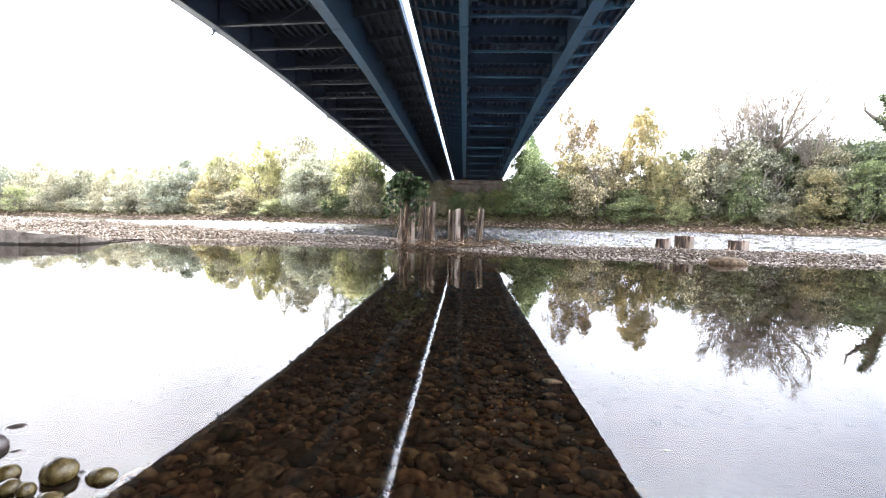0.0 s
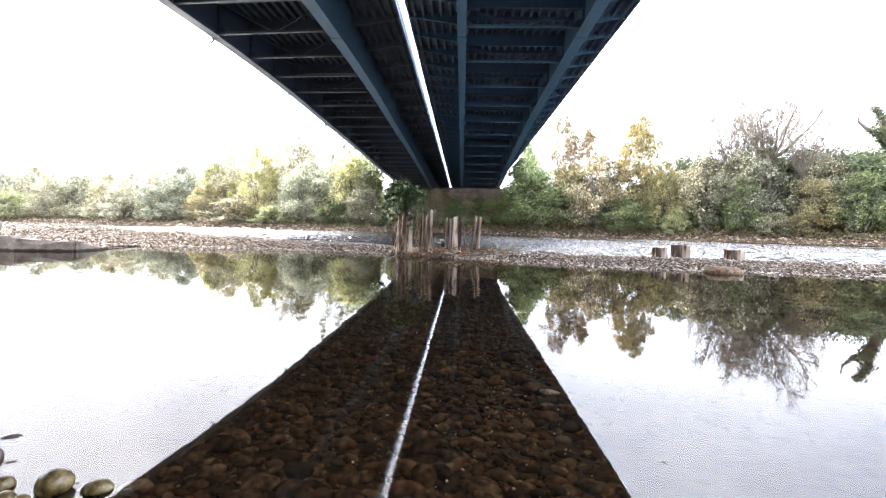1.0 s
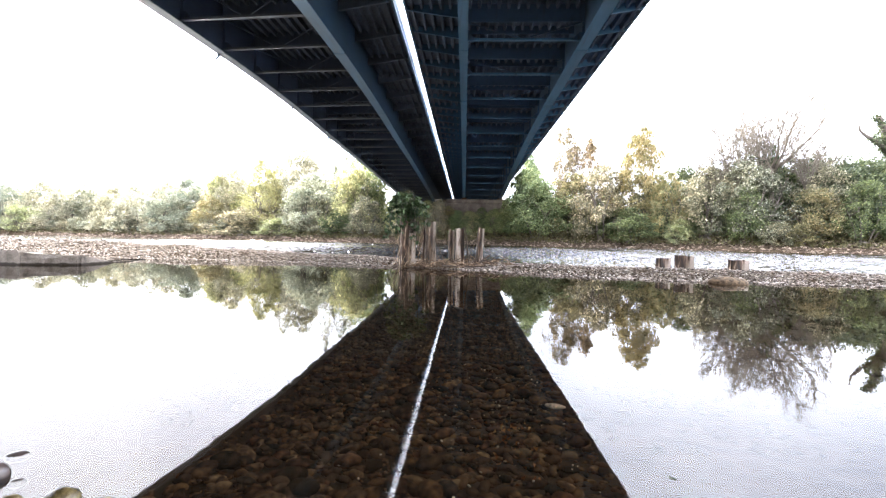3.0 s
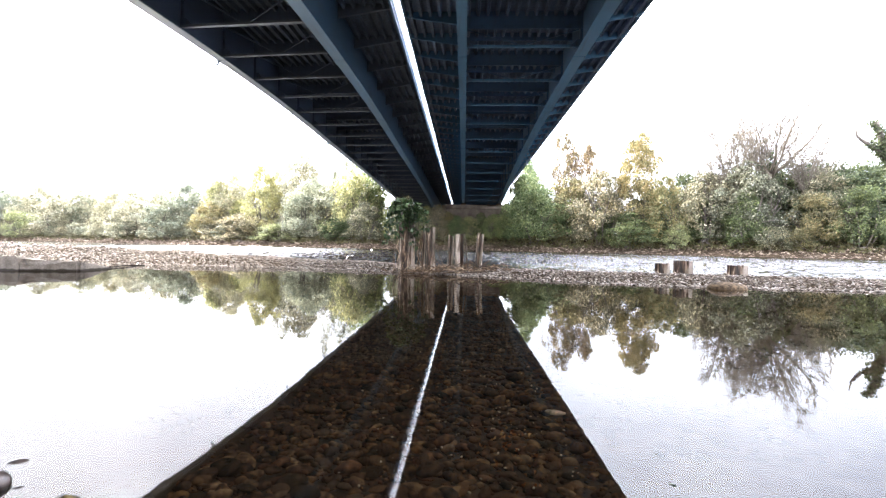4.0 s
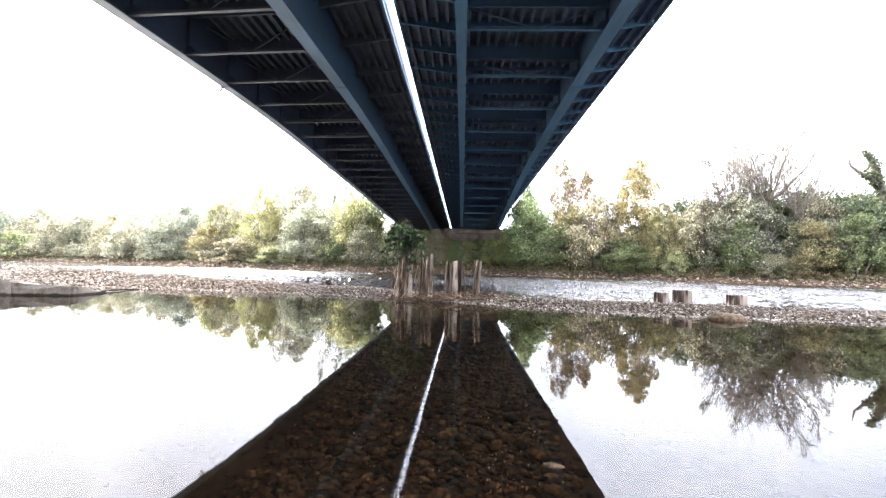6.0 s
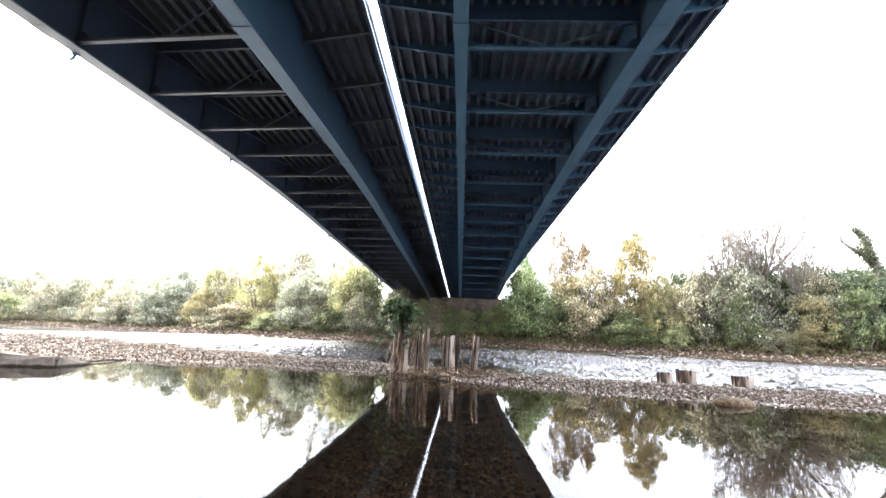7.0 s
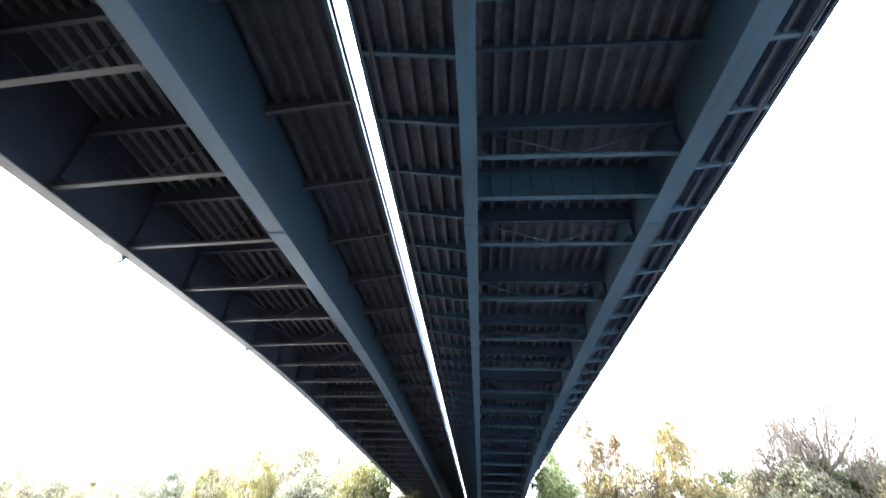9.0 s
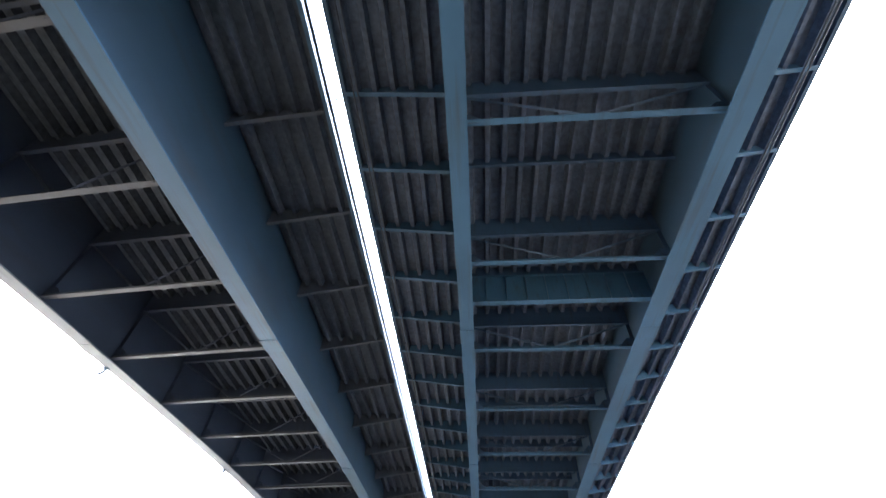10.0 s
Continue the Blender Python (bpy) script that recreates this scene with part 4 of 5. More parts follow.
BESIDE_BRIDGE = [
    (-71.1, 132.1, 17.4, 14.2, "pale"), (-55.0, 119.4, 17.3, 11.9, "yellow"), (-60.2, 117.9, 7.0, 16.5, "grey"), (-52.8, 127.3, 21.1, 9.4, "sparse"),
    (-43.9, 119.1, 18.8, 12.8, "olive"), (-37.9, 109.2, 12.7, 14.5, "willow"), (-37.7, 119.1, 23.3, 4.0, "sparse"), (-32.0, 115.4, 19.4, 9.1, "sparse"),
    (-26.8, 105.9, 14.4, 12.4, "lime"), (-24.1, 110.6, 19.4, 11.3, "fresh"), (-22.3, 99.8, 8.0, 9.2, "grey"), (-30.0, 103.9, 5.3, 8.2, "green"), (-46.6, 110.9, 4.5, 11.9, "lime"), (-15.6, 102.1, 9.6, 7.3, "fresh"), (-14.3, 99.5, 9.0, 6.5, "lime"),
]
UNDER_BRIDGE = [
    (-12.8, 97.5, 10.2, 7.0, "olive"), (-9.2, 98.0, 10.6, 6.0, "lime"), (-6.0, 97.0, 10.1, 5.0, "olive"), (-3.6, 98.5, 8.8, 4.5, "tawny"), (-1.5, 96.0, 7.6, 5.0, "fresh"), (1.5, 97.5, 8.0, 5.0, "lime"),
    (3.6, 97.0, 8.4, 4.0, "green"), (6.2, 96.0, 8.0, 5.0, "fresh"), (8.9, 95.5, 8.6, 4.5, "fresh"), (11.3, 97.0, 10.4, 6.5, "green"),
]
DOWNSTREAM = [
    (15.1, 107.3, 19.1, 9.6, "fresh"), (13.8, 99.9, 15.4, 10.7, "fresh"), (14.8, 92.5, 11.5, 13.2, "fresh"), (21.4, 96.7, 22.7, 7.9, "russet"), (26.2, 95.7, 20.6, 7.8, "russet"),
    (21.9, 92.5, 13.7, 10.4, "tawny"), (26.3, 87.6, 14.8, 11.2, "grey"), (33.7, 87.8, 20.4, 9.6, "tallyellow"), (32.6, 86.7, 13.3, 10.6, "tawny"), (36.4, 81.9, 13.6, 6.5, "gold"),
    (37.2, 78.7, 5.2, 5.2, "lime"), (30.8, 84.2, 7.0, 9.5, "green"), (41.4, 86.1, 14.6, 9.9, "hedge"),
]
FAR_DOWNSTREAM = [
    (41.4, 78.1, 13.5, 10.0, "grey"), (46.7, 75.2, 14.4, 11.9, "greyflecked"), (50.8, 77.1, 16.9, 5.5, "hedge"), (45.0, 73.6, 9.6, 7.5, "green"), (53.0, 70.1, 9.3, 8.0, "tawny"),
    (60.2, 73.5, 14.2, 11.6, "hedge"), (64.1, 71.6, 14.1, 11.0, "hedge"), (56.2, 72.5, 13.0, 9.2, "greyflecked"), (57.6, 67.3, 10.1, 8.1, "green"), (47.8, 70.6, 4.6, 5.0, "grey"), (51.2, 69.6, 4.2, 4.8, "tawny"), (63.2, 66.8, 11.8, 9.4, "hedge"),
    (54.6, 79.5, 15.6, 11.0, "hedge"), (59.5, 79.0, 15.4, 11.0, "hedge"), (47.5, 82.5, 15.2, 11.0, "hedge"), (68.0, 77.0, 15.4, 12.0, "hedge"), (75.0, 73.0, 15.4, 12.0, "hedge"),
]
BARE = [(50.2, 75.6, 25.0, 14.0, "bare"), (45.4, 77.1, 23.0, 11.0, "bare"), (54.4, 73.4, 19.0, 8.0, "bare"), (42.6, 78.8, 17.6, 7.0, "bare")]
rng = random.Random(5)
for i, (x, y, top, wid, kind) in enumerate(UPSTREAM + BESIDE_BRIDGE + UNDER_BRIDGE + DOWNSTREAM + FAR_DOWNSTREAM + BARE):
    grown = 1.0 if kind == "bare" else float(np.interp(x, [-60, -50, -22, -20, -13, -12, 12, 13, 34, 36], [1.32, 1.38, 1.38, 1.24, 1.24, 1.0, 1.0, 1.16, 1.16, 1.1]))
    plant(x, y, top * grown, wid * (1.0 if kind == "bare" else 1.15), kind, i % 2, rng.uniform(0, 6.28))


def rows_of_bushes(x0, x1, step, near, far, low, high, wide, kinds):
    """Bushes along the far shore between two distances from the water."""
    x = x0
    while x < x1:
        plant(x, far_shore(x) + rng.uniform(near, far), rng.uniform(low, high), rng.uniform(*wide), rng.choice(kinds), rng.randint(0, 1), rng.uniform(0, 6.28), True)
        x += rng.uniform(0.75, 1.25) * step


rows_of_bushes(-195, -20, 5.6, 4, 6, 5.0, 8.5, (7, 9), ["olive", "willow", "pale", "grey", "olive"])
rows_of_bushes(-200, -30, 8.0, 9, 14, 10.0, 13.5, (10, 13), ["olive", "pale", "olive", "willow"])
rows_of_bushes(-235, -32, 9.5, 18, 26, 16.5, 19.5, (13, 16), ["olive", "pale"])
rows_of_bushes(-72, -19, 6.0, 13, 17, 13.0, 16.0, (10, 12), ["lime", "olive", "fresh", "lime"])
rows_of_bushes(12, 80, 7.0, 6.0, 8.0, 4.6, 6.8, (5.5, 7.5), ["green", "grey", "tawny", "green"])
rows_of_bushes(17, 90, 5.5, 8, 11, 7.5, 11.0, (8, 10), ["hedge", "green", "hedge"])
rows_of_bushes(18, 40, 6.0, 14, 20, 12.6, 14.0, (10, 13), ["hedge", "green"])
rows_of_bushes(38, 105, 4.6, 13, 18, 13.8, 15.2, (9, 12), ["hedge", "green", "hedge"])


def ivy_snag(x, y, top):
    """A broken dead trunk clad in ivy."""
    t = tagged(new("tree"), "ivy-clad broken dead tree with one bare arm", "tree", "trees along the far bank")
    z = ground_z(x, y) - 0.1
    trunk = [(x + 0.6, y, z), (x + 0.2, y, z + 7), (x - 0.5, y, z + 12), (x - 1.6, y, z + 15.5), (x - 2.5, y, top)]
    arm = [(x - 0.6, y, z + 12.4), (x - 2.4, y, z + 13.9), (x - 4.2, y, z + 15.0), (x - 5.2, y, z + 15.8), (x - 5.5, y, z + 17.3)]
    segs = [([Vector(p) for p in trunk], [0.55, 0.5, 0.45, 0.42, 0.3], 8), ([Vector(p) for p in arm], [0.4, 0.33, 0.26, 0.18, 0.06], 7)]
    shared("trunk", wood_mesh(segs), t, Matrix.Identity(4))
    rs = np.random.RandomState(3)
    hs = np.linspace(4, top - z, 60)
    cs = [(x + float(np.interp(q, [0, 7, 12, 15.5, top - z], [0.6, 0.2, -0.5, -1.6, -2.5])) + rs.normal(0, 0.3), y + rs.normal(0, 0.3), z + q) for q in hs] + [(x - 0.8 - 2.6 * q, y, z + 12.5 + 2.2 * q) for q in np.linspace(0, 1, 10)]
    v, f = leaf_cloud(rs, cs, 0.8, 60, 0.3)
    shared("crown", big_mesh("crown", v, f, GREENS["hedge"]), t, Matrix.Identity(4))


ivy_snag(63.7, 69.3, 20.5)


# ---- stones ----
def ico(sub):
    bm = bmesh.new()
    bmesh.ops.create_icosphere(bm, subdivisions=sub, radius=1.0)
    v = np.array([tuple(q.co) for q in bm.verts])
    f = np.array([[q.index for q in p.verts] for p in bm.faces])
    bm.free()
    return v, f


OCTA = (np.array([(1, 0, 0), (-1, 0, 0), (0, 1, 0), (0, -1, 0), (0, 0, 1), (0, 0, -1)], float) * 1.12,
        np.array([(0, 2, 4), (2, 1, 4), (1, 3, 4), (3, 0, 4), (2, 0, 5), (1, 2, 5), (3, 1, 5), (0, 3, 5)]))
ICO = {0: OCTA, 1: ico(1), 2: ico(2)}


def cobble_shape(rs, sub, rough):
    v, f = ICO[sub]
    ph = rs.uniform(0, 6.28, 6)
    k = 1 + rough * (np.sin(2.1 * v[:, 0] + ph[0]) * np.cos(1.7 * v[:, 1] + ph[1]) + 0.6 * np.sin(3.1 * v[:, 2] + ph[2] + 2.3 * v[:, 0]))
    return v * k[:, None] * np.array([1.0, rs.uniform(0.48, 0.78), rs.uniform(0.3, 0.5)]), f


def scatter_mesh(name, pos, sizes, sub, seed, mat, rough=0.12, tilt=0.25, lie=1.8):
    rs = np.random.RandomState(seed)
    shapes = [cobble_shape(rs, sub, rough) for _ in range(24)]
    V, F, o = [], [], 0
    for (x, y, z), s in zip(pos, sizes):
        v, f = shapes[rs.randint(24)]
        a, t = rs.normal(0, lie), rs.normal(0, tilt)   # lie: how far the long axes stray from across the stream
        ca, sa, ct, st = math.cos(a), math.sin(a), math.cos(t), math.sin(t)
        R = np.array([[ca, -sa * ct, sa * st], [sa, ca * ct, -ca * st], [0, st, ct]])
        V.append(v @ R.T * s + (x, y, z))
        F.append(f + o)
        o += len(v)
    me = big_mesh(name, np.concatenate(V), np.concatenate(F), mat)
    me.polygons.foreach_set("use_smooth", np.ones(len(me.polygons), bool))
    return me


rs = np.random.RandomState(21)
# bed cobbles: the near ones singly, the rest joined
near_pos, far_pos, near_s, far_s = [], [], [], []
for layer, count, smin, smax in ((0, 3000, 0.014, 0.03), (1, 3300, 0.026, 0.048), (2, 420, 0.045, 0.075)):
    for _ in range(count):
        y = 0.9 + 11.0 * rs.uniform() ** 1.5
        x = rs.uniform(max(-1.6, -1.1 - 0.07 * y), min(0.8, 0.6 + 0.045 * y))
        if y > near_edge(x) - 0.3:
            continue
        s = rs.uniform(smin, smax)
        z = min(ground_z(x, y) + s * (0.22 + 0.3 * layer * rs.uniform()), -s * 0.5 - 0.02)
        if 1.25 < y < 2.7 and -0.85 < x < 0.75 and s > 0.026 and len(near_pos) < 300:
            near_pos.append((x, y, z))
            near_s.append(s)
        else:
            far_pos.append((x, y, z))
            far_s.append(s)
close = [i for i, q in enumerate(far_pos) if q[1] < 4.6]
away = [i for i, q in enumerate(far_pos) if q[1] >= 4.6]
tagged(new("river_bed_cobbles", scatter_mesh("river_bed_cobbles", [far_pos[i] for i in away], [far_s[i] for i in away], 1, 14, BED_SILTED, 0.22, 0.3, 0.55)), "brown wet cobbles far out on the pool bed", "cobbles", kind="stuff")
bed = tagged(new("river_bed_cobbles", scatter_mesh("river_bed_cobbles", [far_pos[i] for i in close], [far_s[i] for i in close], 2, 4, BED_STONES, 0.22, 0.3, 0.55)), "brown wet cobbles on the shallow pool bed", "cobbles", kind="stuff")
chip_pos, chip_s = [], []
for _ in range(5000):
    y = 0.9 + 9.0 * rs.uniform() ** 1.4
    x = rs.uniform(max(-1.6, -1.1 - 0.07 * y), min(0.78, 0.6 + 0.04 * y))
    if y < near_edge(x) - 0.3:
        chip_pos.append((x, y, min(ground_z(x, y) + rs.uniform(0.005, 0.03), -0.02)))
        chip_s.append(rs.uniform(0.006, 0.016))
tagged(new("river_bed_gravel", scatter_mesh("river_bed_gravel", chip_pos, chip_s, 1, 5, BED_STONES, 0.2, 0.4)), "fine brown gravel between the bed cobbles", "gravel", kind="stuff")
speck_pos, speck_s = [], []
for _ in range(240):
    x, y = rs.normal(0.1, 0.4), abs(rs.normal(2.4, 0.9)) + 0.6
    if -1.2 < x < 0.62:
        speck_pos.append((x, y, min(ground_z(x, y) + 0.04, -0.03)))
        speck_s.append(0.003 + 0.009 * rs.uniform() ** 2)
tagged(new("shell_chips", scatter_mesh("shell_chips", speck_pos, speck_s, 1, 6, PALE_ROCK, 0.25, 0.4)), "scattered pale stone chips on the pool bed", "stone chips", kind="stuff")
litter = []
for _ in range(70):
    x, y = rs.normal(0.27, 0.09), rs.normal(2.3, 0.22)
    litter.append((x, y, min(ground_z(x, y) + 0.05, -0.03)))
v, f = leaf_cloud(rs, litter, 0.02, 1, 0.022)
tagged(new("leaf_litter", big_mesh("leaf_litter", v, f, LITTER)), "sodden orange-brown leaves sunk on the pool bed", "leaves", kind="stuff")
shapes = []
for i in range(10):
    v, f = cobble_shape(rs, 2, 0.2)
    me = big_mesh("cobble", v, f, BED_STONE)
    me.polygons.foreach_set("use_smooth", np.ones(len(me.polygons), bool))
    shapes.append(me)

# dark cobbles over the rest of the pool bed, and pebbles on the near shore
pos, sz = [], []
# colour darkened outside the bridge's mirror image, where sky reflection hides the bed
for _ in range(5200):
    x, y = rs.uniform(-13, 10), 2.4 + 8.3 * rs.uniform() ** 1.1
    if y < near_edge(x) - 0.4 and not max(-1.6, -1.1 - 0.07 * y) < x < min(0.8, 0.6 + 0.045 * y) and y > shore_edge(x) + 0.3:
        s = rs.uniform(0.025, 0.07)
        pos.append((x, y, min(ground_z(x, y) + s * 0.25, -s * 0.6 - 0.03)))
        sz.append(s)
tagged(new("river_bed_cobbles", scatter_mesh("river_bed_cobbles", pos, sz, 0, 17, BED_DARK, 0.2, 0.3)), "dark cobbles across the pool bed", "cobbles", kind="stuff")
pos, sz = [], []
for _ in range(5000):
    x = rs.uniform(-5, 7)
    y = shore_edge(x) - 0.05 - 2.6 * rs.uniform()
    s = rs.uniform(0.015, 0.05)
    pos.append((x, y, ground_z(x, y) + s * 0.2))
    sz.append(s)
tagged(new("shore_pebbles", scatter_mesh("shore_pebbles", pos, sz, 0, 18, BAR_STONES, 0.15)), "grey and brown pebbles on the near shore", "gravel", kind="stuff")

# gravel bar
pos, sz = [], []
for _ in range(46000):
    x = rs.uniform(-34, 24)
    yn, yc = near_edge(x), crest(x)
    y = yn - 0.5 + (yc - yn + 1.2) * rs.uniform() ** 1.15
    s = rs.uniform(0.016, 0.042) * (1.0 if rs.uniform() < 0.95 else 1.7) * (1.0 + max(0.0, -x - 6.0) * 0.05)
    z = ground_z(x, y) + s * rs.uniform(-0.1, 0.75)
    pos.append((x, y, z))
    sz.append(s)
for _ in range(2600):   # larger washed stones at the water's edge
    x = rs.uniform(-14, 14)
    y = near_edge(x) + rs.normal(0, 0.12)
    s = rs.uniform(0.02, 0.05)
    pos.append((x, y, max(0.0, ground_z(x, y)) + s * 0.25))
    sz.append(s)
tagged(new("gravel_bar", scatter_mesh("gravel_bar", pos, sz, 0, 8, BAR_STONES, 0.15)), "pale dry river pebbles on a low gravel bar", "gravel", kind="stuff")
# riprap of the far bank
pos, sz = [], []
for _ in range(6500):
    x = -170 + 245 * rs.uniform() ** 0.7
    y = far_shore(x) + rs.uniform(-0.6, 4.0)
    s = rs.uniform(0.12, 0.34) * (1.0 if x > -40 else 1.6)
    pos.append((x, y, ground_z(x, y) + s * 0.25))
    sz.append(s)
tagged(new("bank_stones", scatter_mesh("bank_stones", pos, sz, 0, 9, BANK_STONES, 0.2)), "brown rubble stones along the far water edge", "stones", kind="stuff")
# herbs and grass on the far bank
pos = []
for _ in range(5000):
    x = -180 + 260 * rs.uniform() ** 0.75
    y = far_shore(x) + rs.uniform(2.0, 9.0)
    pos.append((x, y, ground_z(x, y) + 0.2))
v, f = leaf_cloud(rs, pos, 0.7, 10, 0.4)
tagged(new("bank_grass", big_mesh("bank_grass", v, f, GRASS)), "rough autumn grass and herbs on the far bank", "grass", kind="stuff")


def boulder(x, y, z, sx, sy, sz_, turn, mat, label, seed, sub=3):
    bm = bmesh.new()
    bmesh.ops.create_icosphere(bm, subdivisions=sub, radius=1.0)
    for q in bm.verts:
        k = 1 + 0.1 * noise.noise(q.co * 1.3 + Vector((seed, 0, 0))) + 0.04 * noise.noise(q.co * 5 + Vector((0, seed, 0)))
        q.co = Vector((q.co.x * sx, q.co.y * sy, q.co.z * sz_)) * k
    for p in bm.faces:
        p.smooth = True
    me = bpy.data.meshes.new("boulder")
    bm.to_mesh(me)
    bm.free()
    me.materials.append(mat)
    ob = new("boulder", me)
    ob.matrix_basis = pose(x, y, z, 0, 0, turn)
    return tagged(ob, label, "stone", "stones at the water edge")


boulder(-1.283, 1.313, 0.02, 0.052, 0.044, 0.045, 20, ALGAE_STONE, "olive algae-stained boulder half out of the water", 1)
boulder(-1.15, 1.325, 0.0, 0.046, 0.034, 0.034, 15, ALGAE_STONE, "wet olive cobble just breaking the surface", 2)
boulder(-1.765, 1.632, -0.012, 0.045, 0.022, 0.022, 20, DARK_STONE, "dark wet cobble tip above the water", 3)
boulder(-1.672, 1.469, 0.003, 0.04, 0.035, 0.045, 0, DARK_STONE, "rounded dark purplish wet cobble at the pool edge", 4)
boulder(-1.58, 1.455, -0.012, 0.026, 0.014, 0.017, 30, DARK_STONE, "small dark stone tip above the water", 5)
boulder(-1.314, 1.236, 0.0, 0.026, 0.022, 0.03, 70, ALGAE_STONE, "small pale wet cobble beside a boulder", 6)
boulder(-1.377, 1.245, 0.0, 0.034, 0.03, 0.03, 10, ALGAE_STONE, "small olive wet cobble at the water edge", 7)
boulder(-1.221, 1.216, -0.01, 0.04, 0.028, 0.025, 10, ALGAE_STONE, "flat wet cobble awash at the edge", 8)
boulder(-1.056, 1.332, -0.008, 0.02, 0.009, 0.012, 5, DARK_STONE, "tiny dark stone tip above the water", 11)
boulder(-1.459, 1.313, 0.0, 0.036, 0.03, 0.034, 40, ALGAE_STONE, "round olive cobble at the water edge", 12)
boulder(-1.242, 1.351, -0.006, 0.012, 0.009, 0.011, 5, DARK_STONE, "tiny dark pebble beside a boulder", 13)
boulder(6.06, 10.5, 0.03, 0.44, 0.28, 0.14, 5, BROWN_ROCK, "large flat brown rock at the gravel bar's edge", 9)
boulder(0.5, 2.42, -0.022, 0.055, 0.02, 0.014, -15, PALE_ROCK, "pale narrow stone under shallow water", 10)


# ---- sheet piles ----
def sheet_pile(x, y, width, height, depth, lean, turn, label, pale_side, cut=0.12):
    """An old pile of channel section with a ragged top; the outer face of one side is paler."""
    t = tagged(new("sheet_pile"), label, "pile", "old piles in the gravel bar")
    th, w, d = 0.03, width / 2, depth
    rs2 = random.Random(int(x * 100))
    prof = [(-w, d), (-w * 0.62, 0), (w * 0.05, 0), (w * 0.22, d * 0.75), (w * 0.42, d * 0.3), (w, 0.0)]
    levels = [-0.4, 0.0, 0.25 * height, 0.5 * height, 0.75 * height, height]
    for name, lo, hi, mat in (("channel", 0, 3, RUST if pale_side > 0 else RUST_PALE), ("edge_leg", 3, 5, RUST_PALE if pale_side > 0 else RUST)):
        pr = prof[lo:hi + 1]
        n = len(pr)
        verts, faces = [], []
        for side in (0, th):
            for li, zz in enumerate(levels):
                for px, py in pr:
                    top = rs2.uniform(-cut, 0) if li == len(levels) - 1 else 0
                    jx = rs2.uniform(-0.006, 0.006)
                    verts.append((px + jx, py + side, zz + top))
        m = n * len(levels)
        for li in range(len(levels) - 1):
            for j in range(n - 1):
                a0 = li * n + j
                faces.append((a0, a0 + 1, a0 + n + 1, a0 + n))
                faces.append((m + a0 + 1, m + a0, m + a0 + n, m + a0 + n + 1))
            faces.append((li * n, li * n + n, m + li * n + n, m + li * n))
            e0 = li * n + n - 1
            faces.append((e0 + n, e0, m + e0, m + e0 + n))
        for j in range(n - 1):
            a0 = (len(levels) - 1) * n + j
            faces.append((a0, a0 + 1, m + a0 + 1, m + a0))
        mesh_object(name, verts, faces, mat, t)
    t.matrix_basis = Matrix.Translation((x, y, 0)) @ Matrix.Rotation(radians(lean), 4, "Y") @ Matrix.Rotation(radians(turn), 4, "Z")
    return t


sheet_pile(-1.865, 14.2, 0.53, 1.63, 0.2, 0, 6, "tall rusty steel sheet pile with one pale edge", 1)
sheet_pile(-1.35, 14.35, 0.12, 1.57, 0.08, 0.5, -12, "narrow rusty pile remnant hung with dry vines", 1)
sheet_pile(-1.09, 14.2, 0.29, 1.5, 0.16, 0, 8, "rusty sheet pile with a ragged pale edge", 1)
sheet_pile(-0.44, 14.3, 0.18, 1.25, 0.12, 0, 5, "dark rusty sheet pile in drift debris", 1)
sheet_pile(-0.175, 14.15, 0.3, 1.29, 0.12, -0.5, -10, "pale channel pile with a bolt hole", -1)
sheet_pile(0.44, 14.2, 0.21, 1.33, 0.1, 3.2, 0, "thin olive-brown pile leaning beside driftwood", 1)
sheet_pile(6.02, 13.62, 0.37, 0.48, 0.16, 0, 8, "short weathered pile stump behind the gravel", 1, 0.05)
sheet_pile(6.62, 13.62, 0.48, 0.57, 0.2, 0, -8, "wide short pile stump behind the gravel", 1, 0.05)
sheet_pile(8.25, 13.62, 0.5, 0.47, 0.2, 0, 5, "low weathered pile stump behind the gravel", 1, 0.05)


def stick(pts, r, label, mat=DRIFT):
    v, f = tube(pts, [r * (1 - 0.5 * i / (len(pts) - 1)) for i in range(len(pts))], 6)
    me = bpy.data.meshes.new("driftwood_branch")
    me.from_pydata(v, [], f)
    me.materials.append(mat)
    return tagged(new("driftwood_branch", me), label, "branch", "driftwood round the piles")


stick([(0.13, 14.05, 0.1), (0.06, 14.1, 0.75), (-0.01, 14.15, 1.33)], 0.022, "thin dark stick leaning on a pile")
stick([(0.3, 13.75, 0.12), (0.55, 13.8, 0.28), (0.78, 13.85, 0.45)], 0.034, "pale broken branch poking from the debris")
stick([(-0.9, 13.8, 0.1), (-0.4, 13.85, 0.2), (-0.1, 13.9, 0.34)], 0.028, "grey driftwood branch lying across the debris")
stick([(-0.7, 13.5, 0.1), (0.0, 13.6, 0.08), (0.6, 13.4, 0.12)], 0.025, "long thin driftwood pole at the water")
stick([(0.55, 13.8, 0.3), (0.85, 13.7, 0.22), (1.15, 13.6, 0.06)], 0.02, "curved twig arching over the gravel")


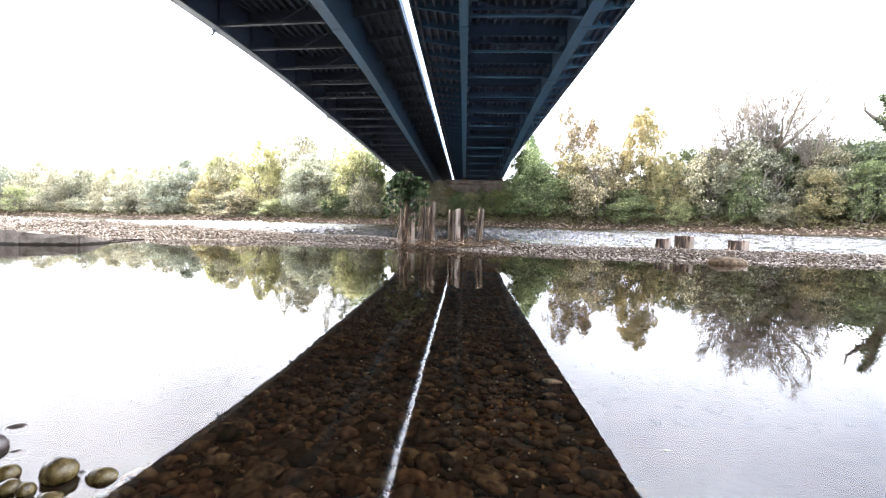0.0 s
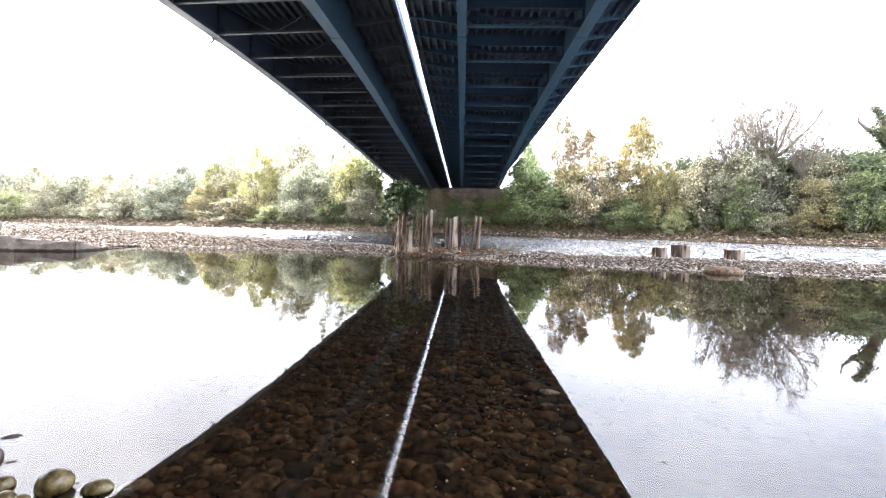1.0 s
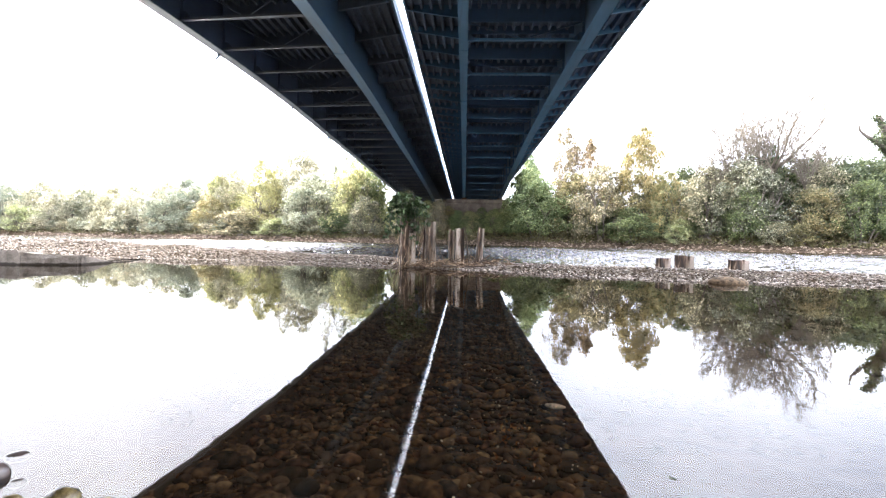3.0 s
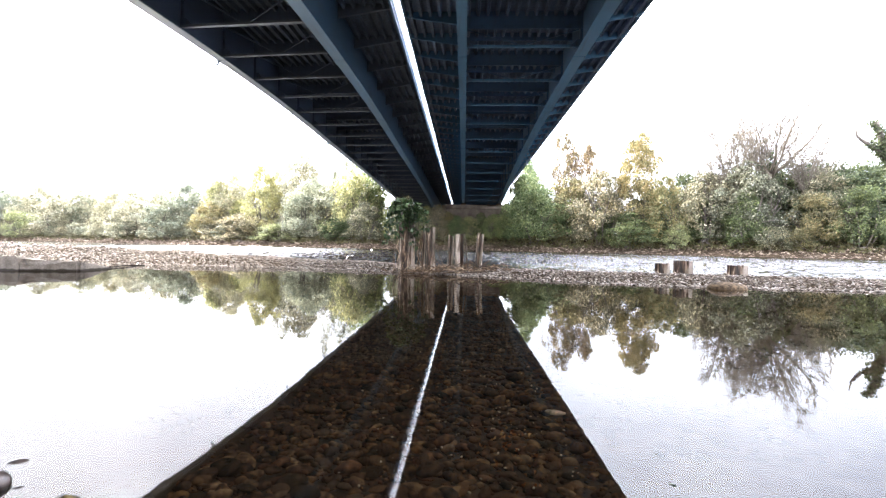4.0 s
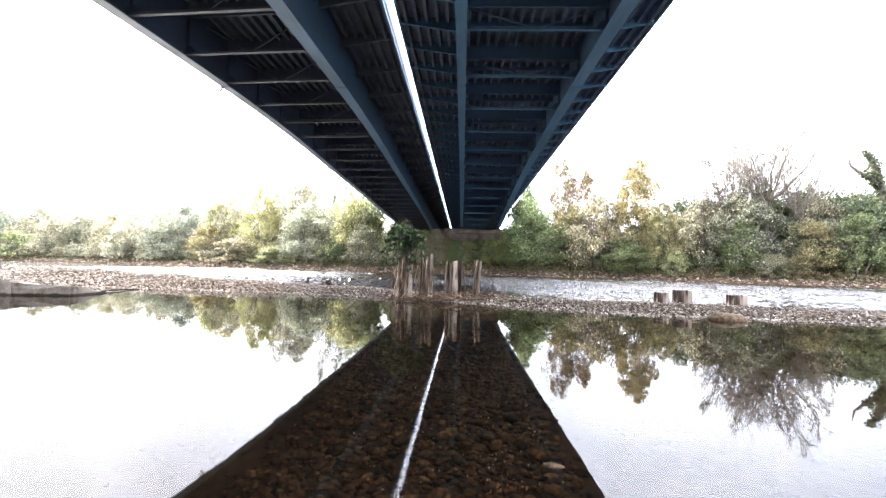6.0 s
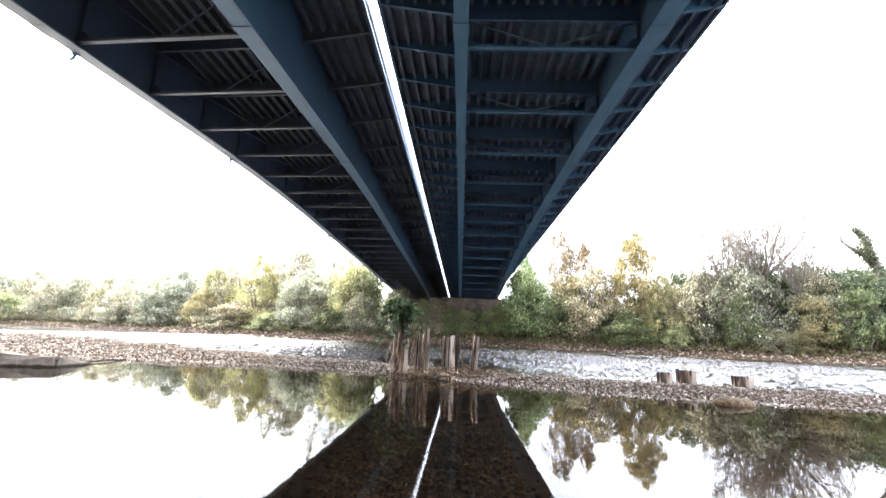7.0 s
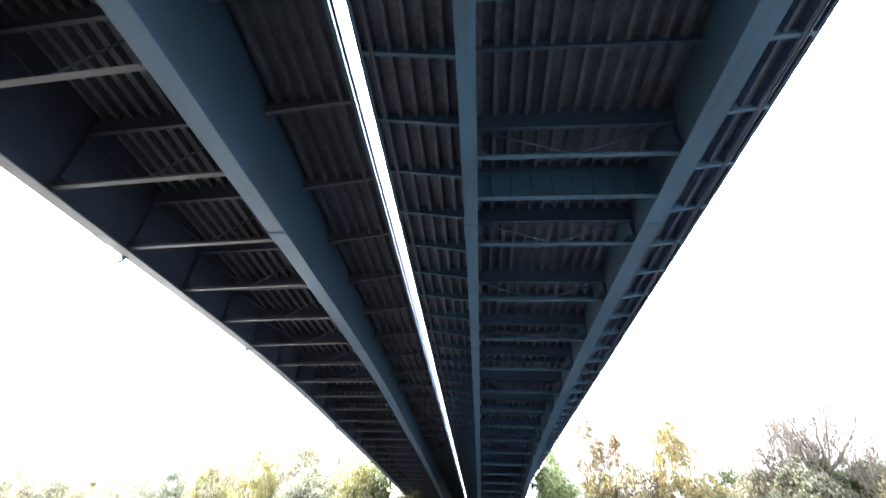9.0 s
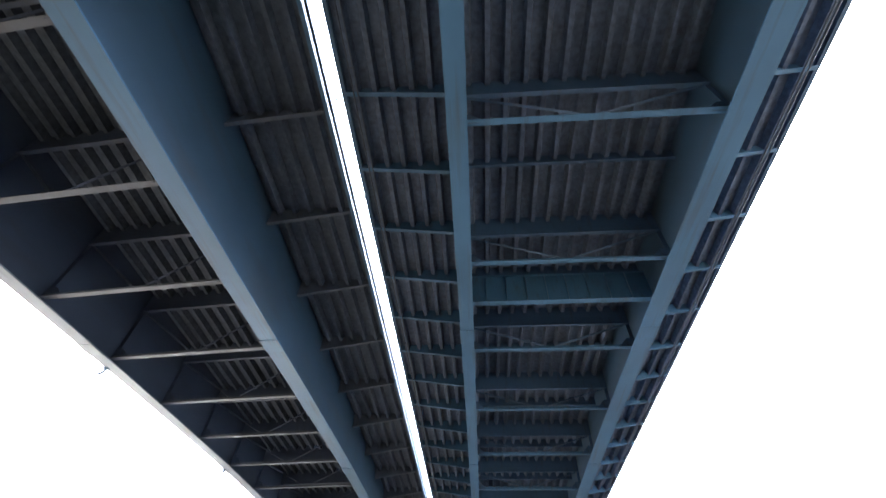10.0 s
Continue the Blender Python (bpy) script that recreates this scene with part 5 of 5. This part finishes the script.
def debris_heap():
    rs3 = random.Random(77)
    verts, faces = [], []
    for i in range(430):
        x = rs3.gauss(-0.45, 0.8)
        y = 14.0 + rs3.uniform(-0.5, 0.6)
        z0 = max(0.02, ground_z(x, y)) + abs(rs3.gauss(0, 0.05)) + 0.1 * math.exp(-((x + 0.5) / 0.9) ** 2) * rs3.random()
        a, l = rs3.uniform(0, 6.28), rs3.uniform(0.12, 0.5)
        d = Vector((math.cos(a), math.sin(a) * 0.6, rs3.gauss(0.05, 0.3))) * l
        p = Vector((x, y, z0))
        mid = p + d * 0.5 + Vector((0, 0, rs3.uniform(0, 0.05)))
        q = p + d
        q.z = max(q.z, 0.01)
        v, f = tube([p, mid, q], [0.012, 0.009, 0.004], 4)
        o = len(verts)
        verts += v
        faces += [tuple(k + o for k in t) for t in f]
    ob = mesh_object("drift_debris", verts, faces, TWIGS)
    return tagged(ob, "tangled brown drift twigs caught round the piles", "debris", kind="stuff")


debris_heap()


def pile_bush():
    """Leafy climbing shrub hanging over the tallest piles, with bare vines below."""
    t = tagged(new("bush"), "dark leafy shrub hanging over the tall piles", "bush")
    rs3 = np.random.RandomState(14)
    rg = random.Random(9)
    segs, cs = [], []
    for i in range(26):
        x0 = rg.uniform(-1.95, -1.5)
        dx, dy = rg.uniform(-0.8, 0.5), rg.uniform(-0.35, 0.35)
        top = rg.uniform(1.75, 2.4)
        pts = [Vector((x0, 14.25, 1.1)), Vector((x0 + dx * 0.3, 14.25 + dy * 0.4, top - 0.1)), Vector((x0 + dx * 0.8, 14.25 + dy, top)), Vector((x0 + dx * 1.15, 14.25 + dy * 1.2, top - rg.uniform(0.25, 1.0)))]
        segs.append((pts, [0.012, 0.009, 0.006, 0.003], 4))
        for q in np.linspace(0.25, 1, 6):
            k = q * 3
            j = min(2, int(k))
            cs.append(tuple(pts[j].lerp(pts[j + 1], k - j)))
    shared("stems", wood_mesh(segs), t, Matrix.Identity(4))
    v, f = leaf_cloud(rs3, cs, 0.12, 9, 0.13)
    shared("leaves", big_mesh("leaves", v, f, GREENS["ivy"]), t, Matrix.Identity(4))
    segs = []
    for i in range(16):
        x0 = rg.choice([-2.1, -2.0, -1.7, -1.4, -1.35, -1.2, -1.1]) + rg.uniform(-0.06, 0.06)
        y0 = 14.0 + rg.uniform(-0.08, 0.05)
        z0 = rg.uniform(0.9, 1.4)
        pts = [Vector((x0, y0, z0))]
        for j in range(5):
            pts.append(pts[-1] + Vector((rg.gauss(0, 0.085), rg.gauss(0, 0.02), -z0 / 5.2)))
        segs.append((pts, [0.008] * 6, 4))
    vines = wood_mesh(segs)
    vines.materials.clear()
    vines.materials.append(TWIGS)
    shared("vines", vines, t, Matrix.Identity(4), "dry pale hanging vines")


pile_bush()


# ---- broken concrete slabs at the pool's edge ----
def slab(pts, z0, z1, label):
    """A worn slab: an outline raised in steps, with chipped upper edges."""
    n0 = len(pts)
    ring = []
    for i in range(n0):
        a0, b0 = Vector(pts[i]), Vector(pts[(i + 1) % n0])
        m = max(2, int((b0 - a0).length / 0.22))
        ring += [a0.lerp(b0, k / m) for k in range(m)]
    c = sum(ring, Vector((0, 0))) / len(ring)
    rows = [(z0, 1.0), (0.02, 1.0), (z1 * 0.55, 0.995), (z1 * 0.85, 0.99), (z1, 0.975), (z1 + 0.015, 0.8), (z1 + 0.02, 0.4)]
    verts, n = [], len(ring)
    for zz, k in rows:
        for p in ring:
            q = c + (p - c) * k
            j = noise.noise((q.x * 1.7, q.y * 1.7, zz * 4)) * 0.08 + noise.noise((q.x * 6, q.y * 6, zz * 9)) * 0.045
            out = (p - c).normalized()
            fall = 0.16 * (q.y - min(p2.y for p2 in ring)) if zz > 0.05 else 0.0
            verts.append((q.x + out.x * j, q.y + out.y * j, zz - fall * zz / z1 + (0.6 * j if zz > 0.05 else 0)))
    faces = [(r * n + i, r * n + (i + 1) % n, (r + 1) * n + (i + 1) % n, (r + 1) * n + i) for r in range(len(rows) - 1) for i in range(n)]
    faces.append(tuple((len(rows) - 1) * n + i for i in range(n)))
    ob = mesh_object("concrete_slab", verts, faces, SLAB)
    return tagged(ob, label, "slab", "broken slabs at the pool edge")


slab([(-19.5, 12.03), (-12.05, 11.38), (-12.1, 12.4), (-14.0, 13.34), (-19.6, 13.62)], -0.3, 0.4, "weathered brown-grey concrete slab lying at the pool edge")
slab([(-12.0, 11.42), (-10.75, 11.75), (-10.85, 12.59), (-11.4, 12.96), (-12.05, 12.5)], -0.3, 0.335, "cracked brown-grey concrete slab sloping into the pool")
slab([(-10.7, 11.84), (-10.85, 13.62), (-11.4, 15.29), (-11.9, 15.01), (-11.4, 13.43), (-11.0, 12.59)], -0.3, 0.25, "low broken concrete slab end at the pool edge")


# ---- floating leaves ----
def floating_leaf(x, y, turn, r, mat=BARK, label="small dark brown autumn leaf floating on the pool"):
    pts = [(-r, 0, 0.0025), (-0.3 * r, 0.38 * r, 0.002), (0.5 * r, 0.3 * r, 0.0015), (r, 0, 0.003), (0.5 * r, -0.3 * r, 0.0015), (-0.3 * r, -0.38 * r, 0.002)]
    verts = pts + [(x1, y1, z1 - 0.001) for x1, y1, z1 in pts]
    faces = [tuple(range(6)), tuple(range(11, 5, -1))] + [(i, (i + 1) % 6, 6 + (i + 1) % 6, 6 + i) for i in range(6)]
    ob = mesh_object("leaf", verts, faces, mat)
    ob.matrix_basis = pose(x, y, 0.0005, 0, 0, turn)
    tagged(ob, label, "leaf", "floating leaves")


for x, y, tn, r in [(-3.18, 3.124, 100, 0.014), (-2.92, 3.18, 40, 0.007), (-2.04, 2.061, 70, 0.005), (1.95, 1.912, 80, 0.009), (1.26, 2.13, 10, 0.004)]:
    floating_leaf(x, y, tn, r)
floating_leaf(0.78, 1.66, 150, 0.014, GREENS["pale"], "pale bleached leaf floating on the pool")

# single bed cobbles
for (x, y, z), s in zip(near_pos, near_s):
    ob = shared("cobble", shapes[rs.randint(10)], ground, Matrix.LocRotScale((x, y, z), Euler((rs.normal(0, 0.2), rs.normal(0, 0.2), rs.normal(0, 0.6))), (s, s, s)))
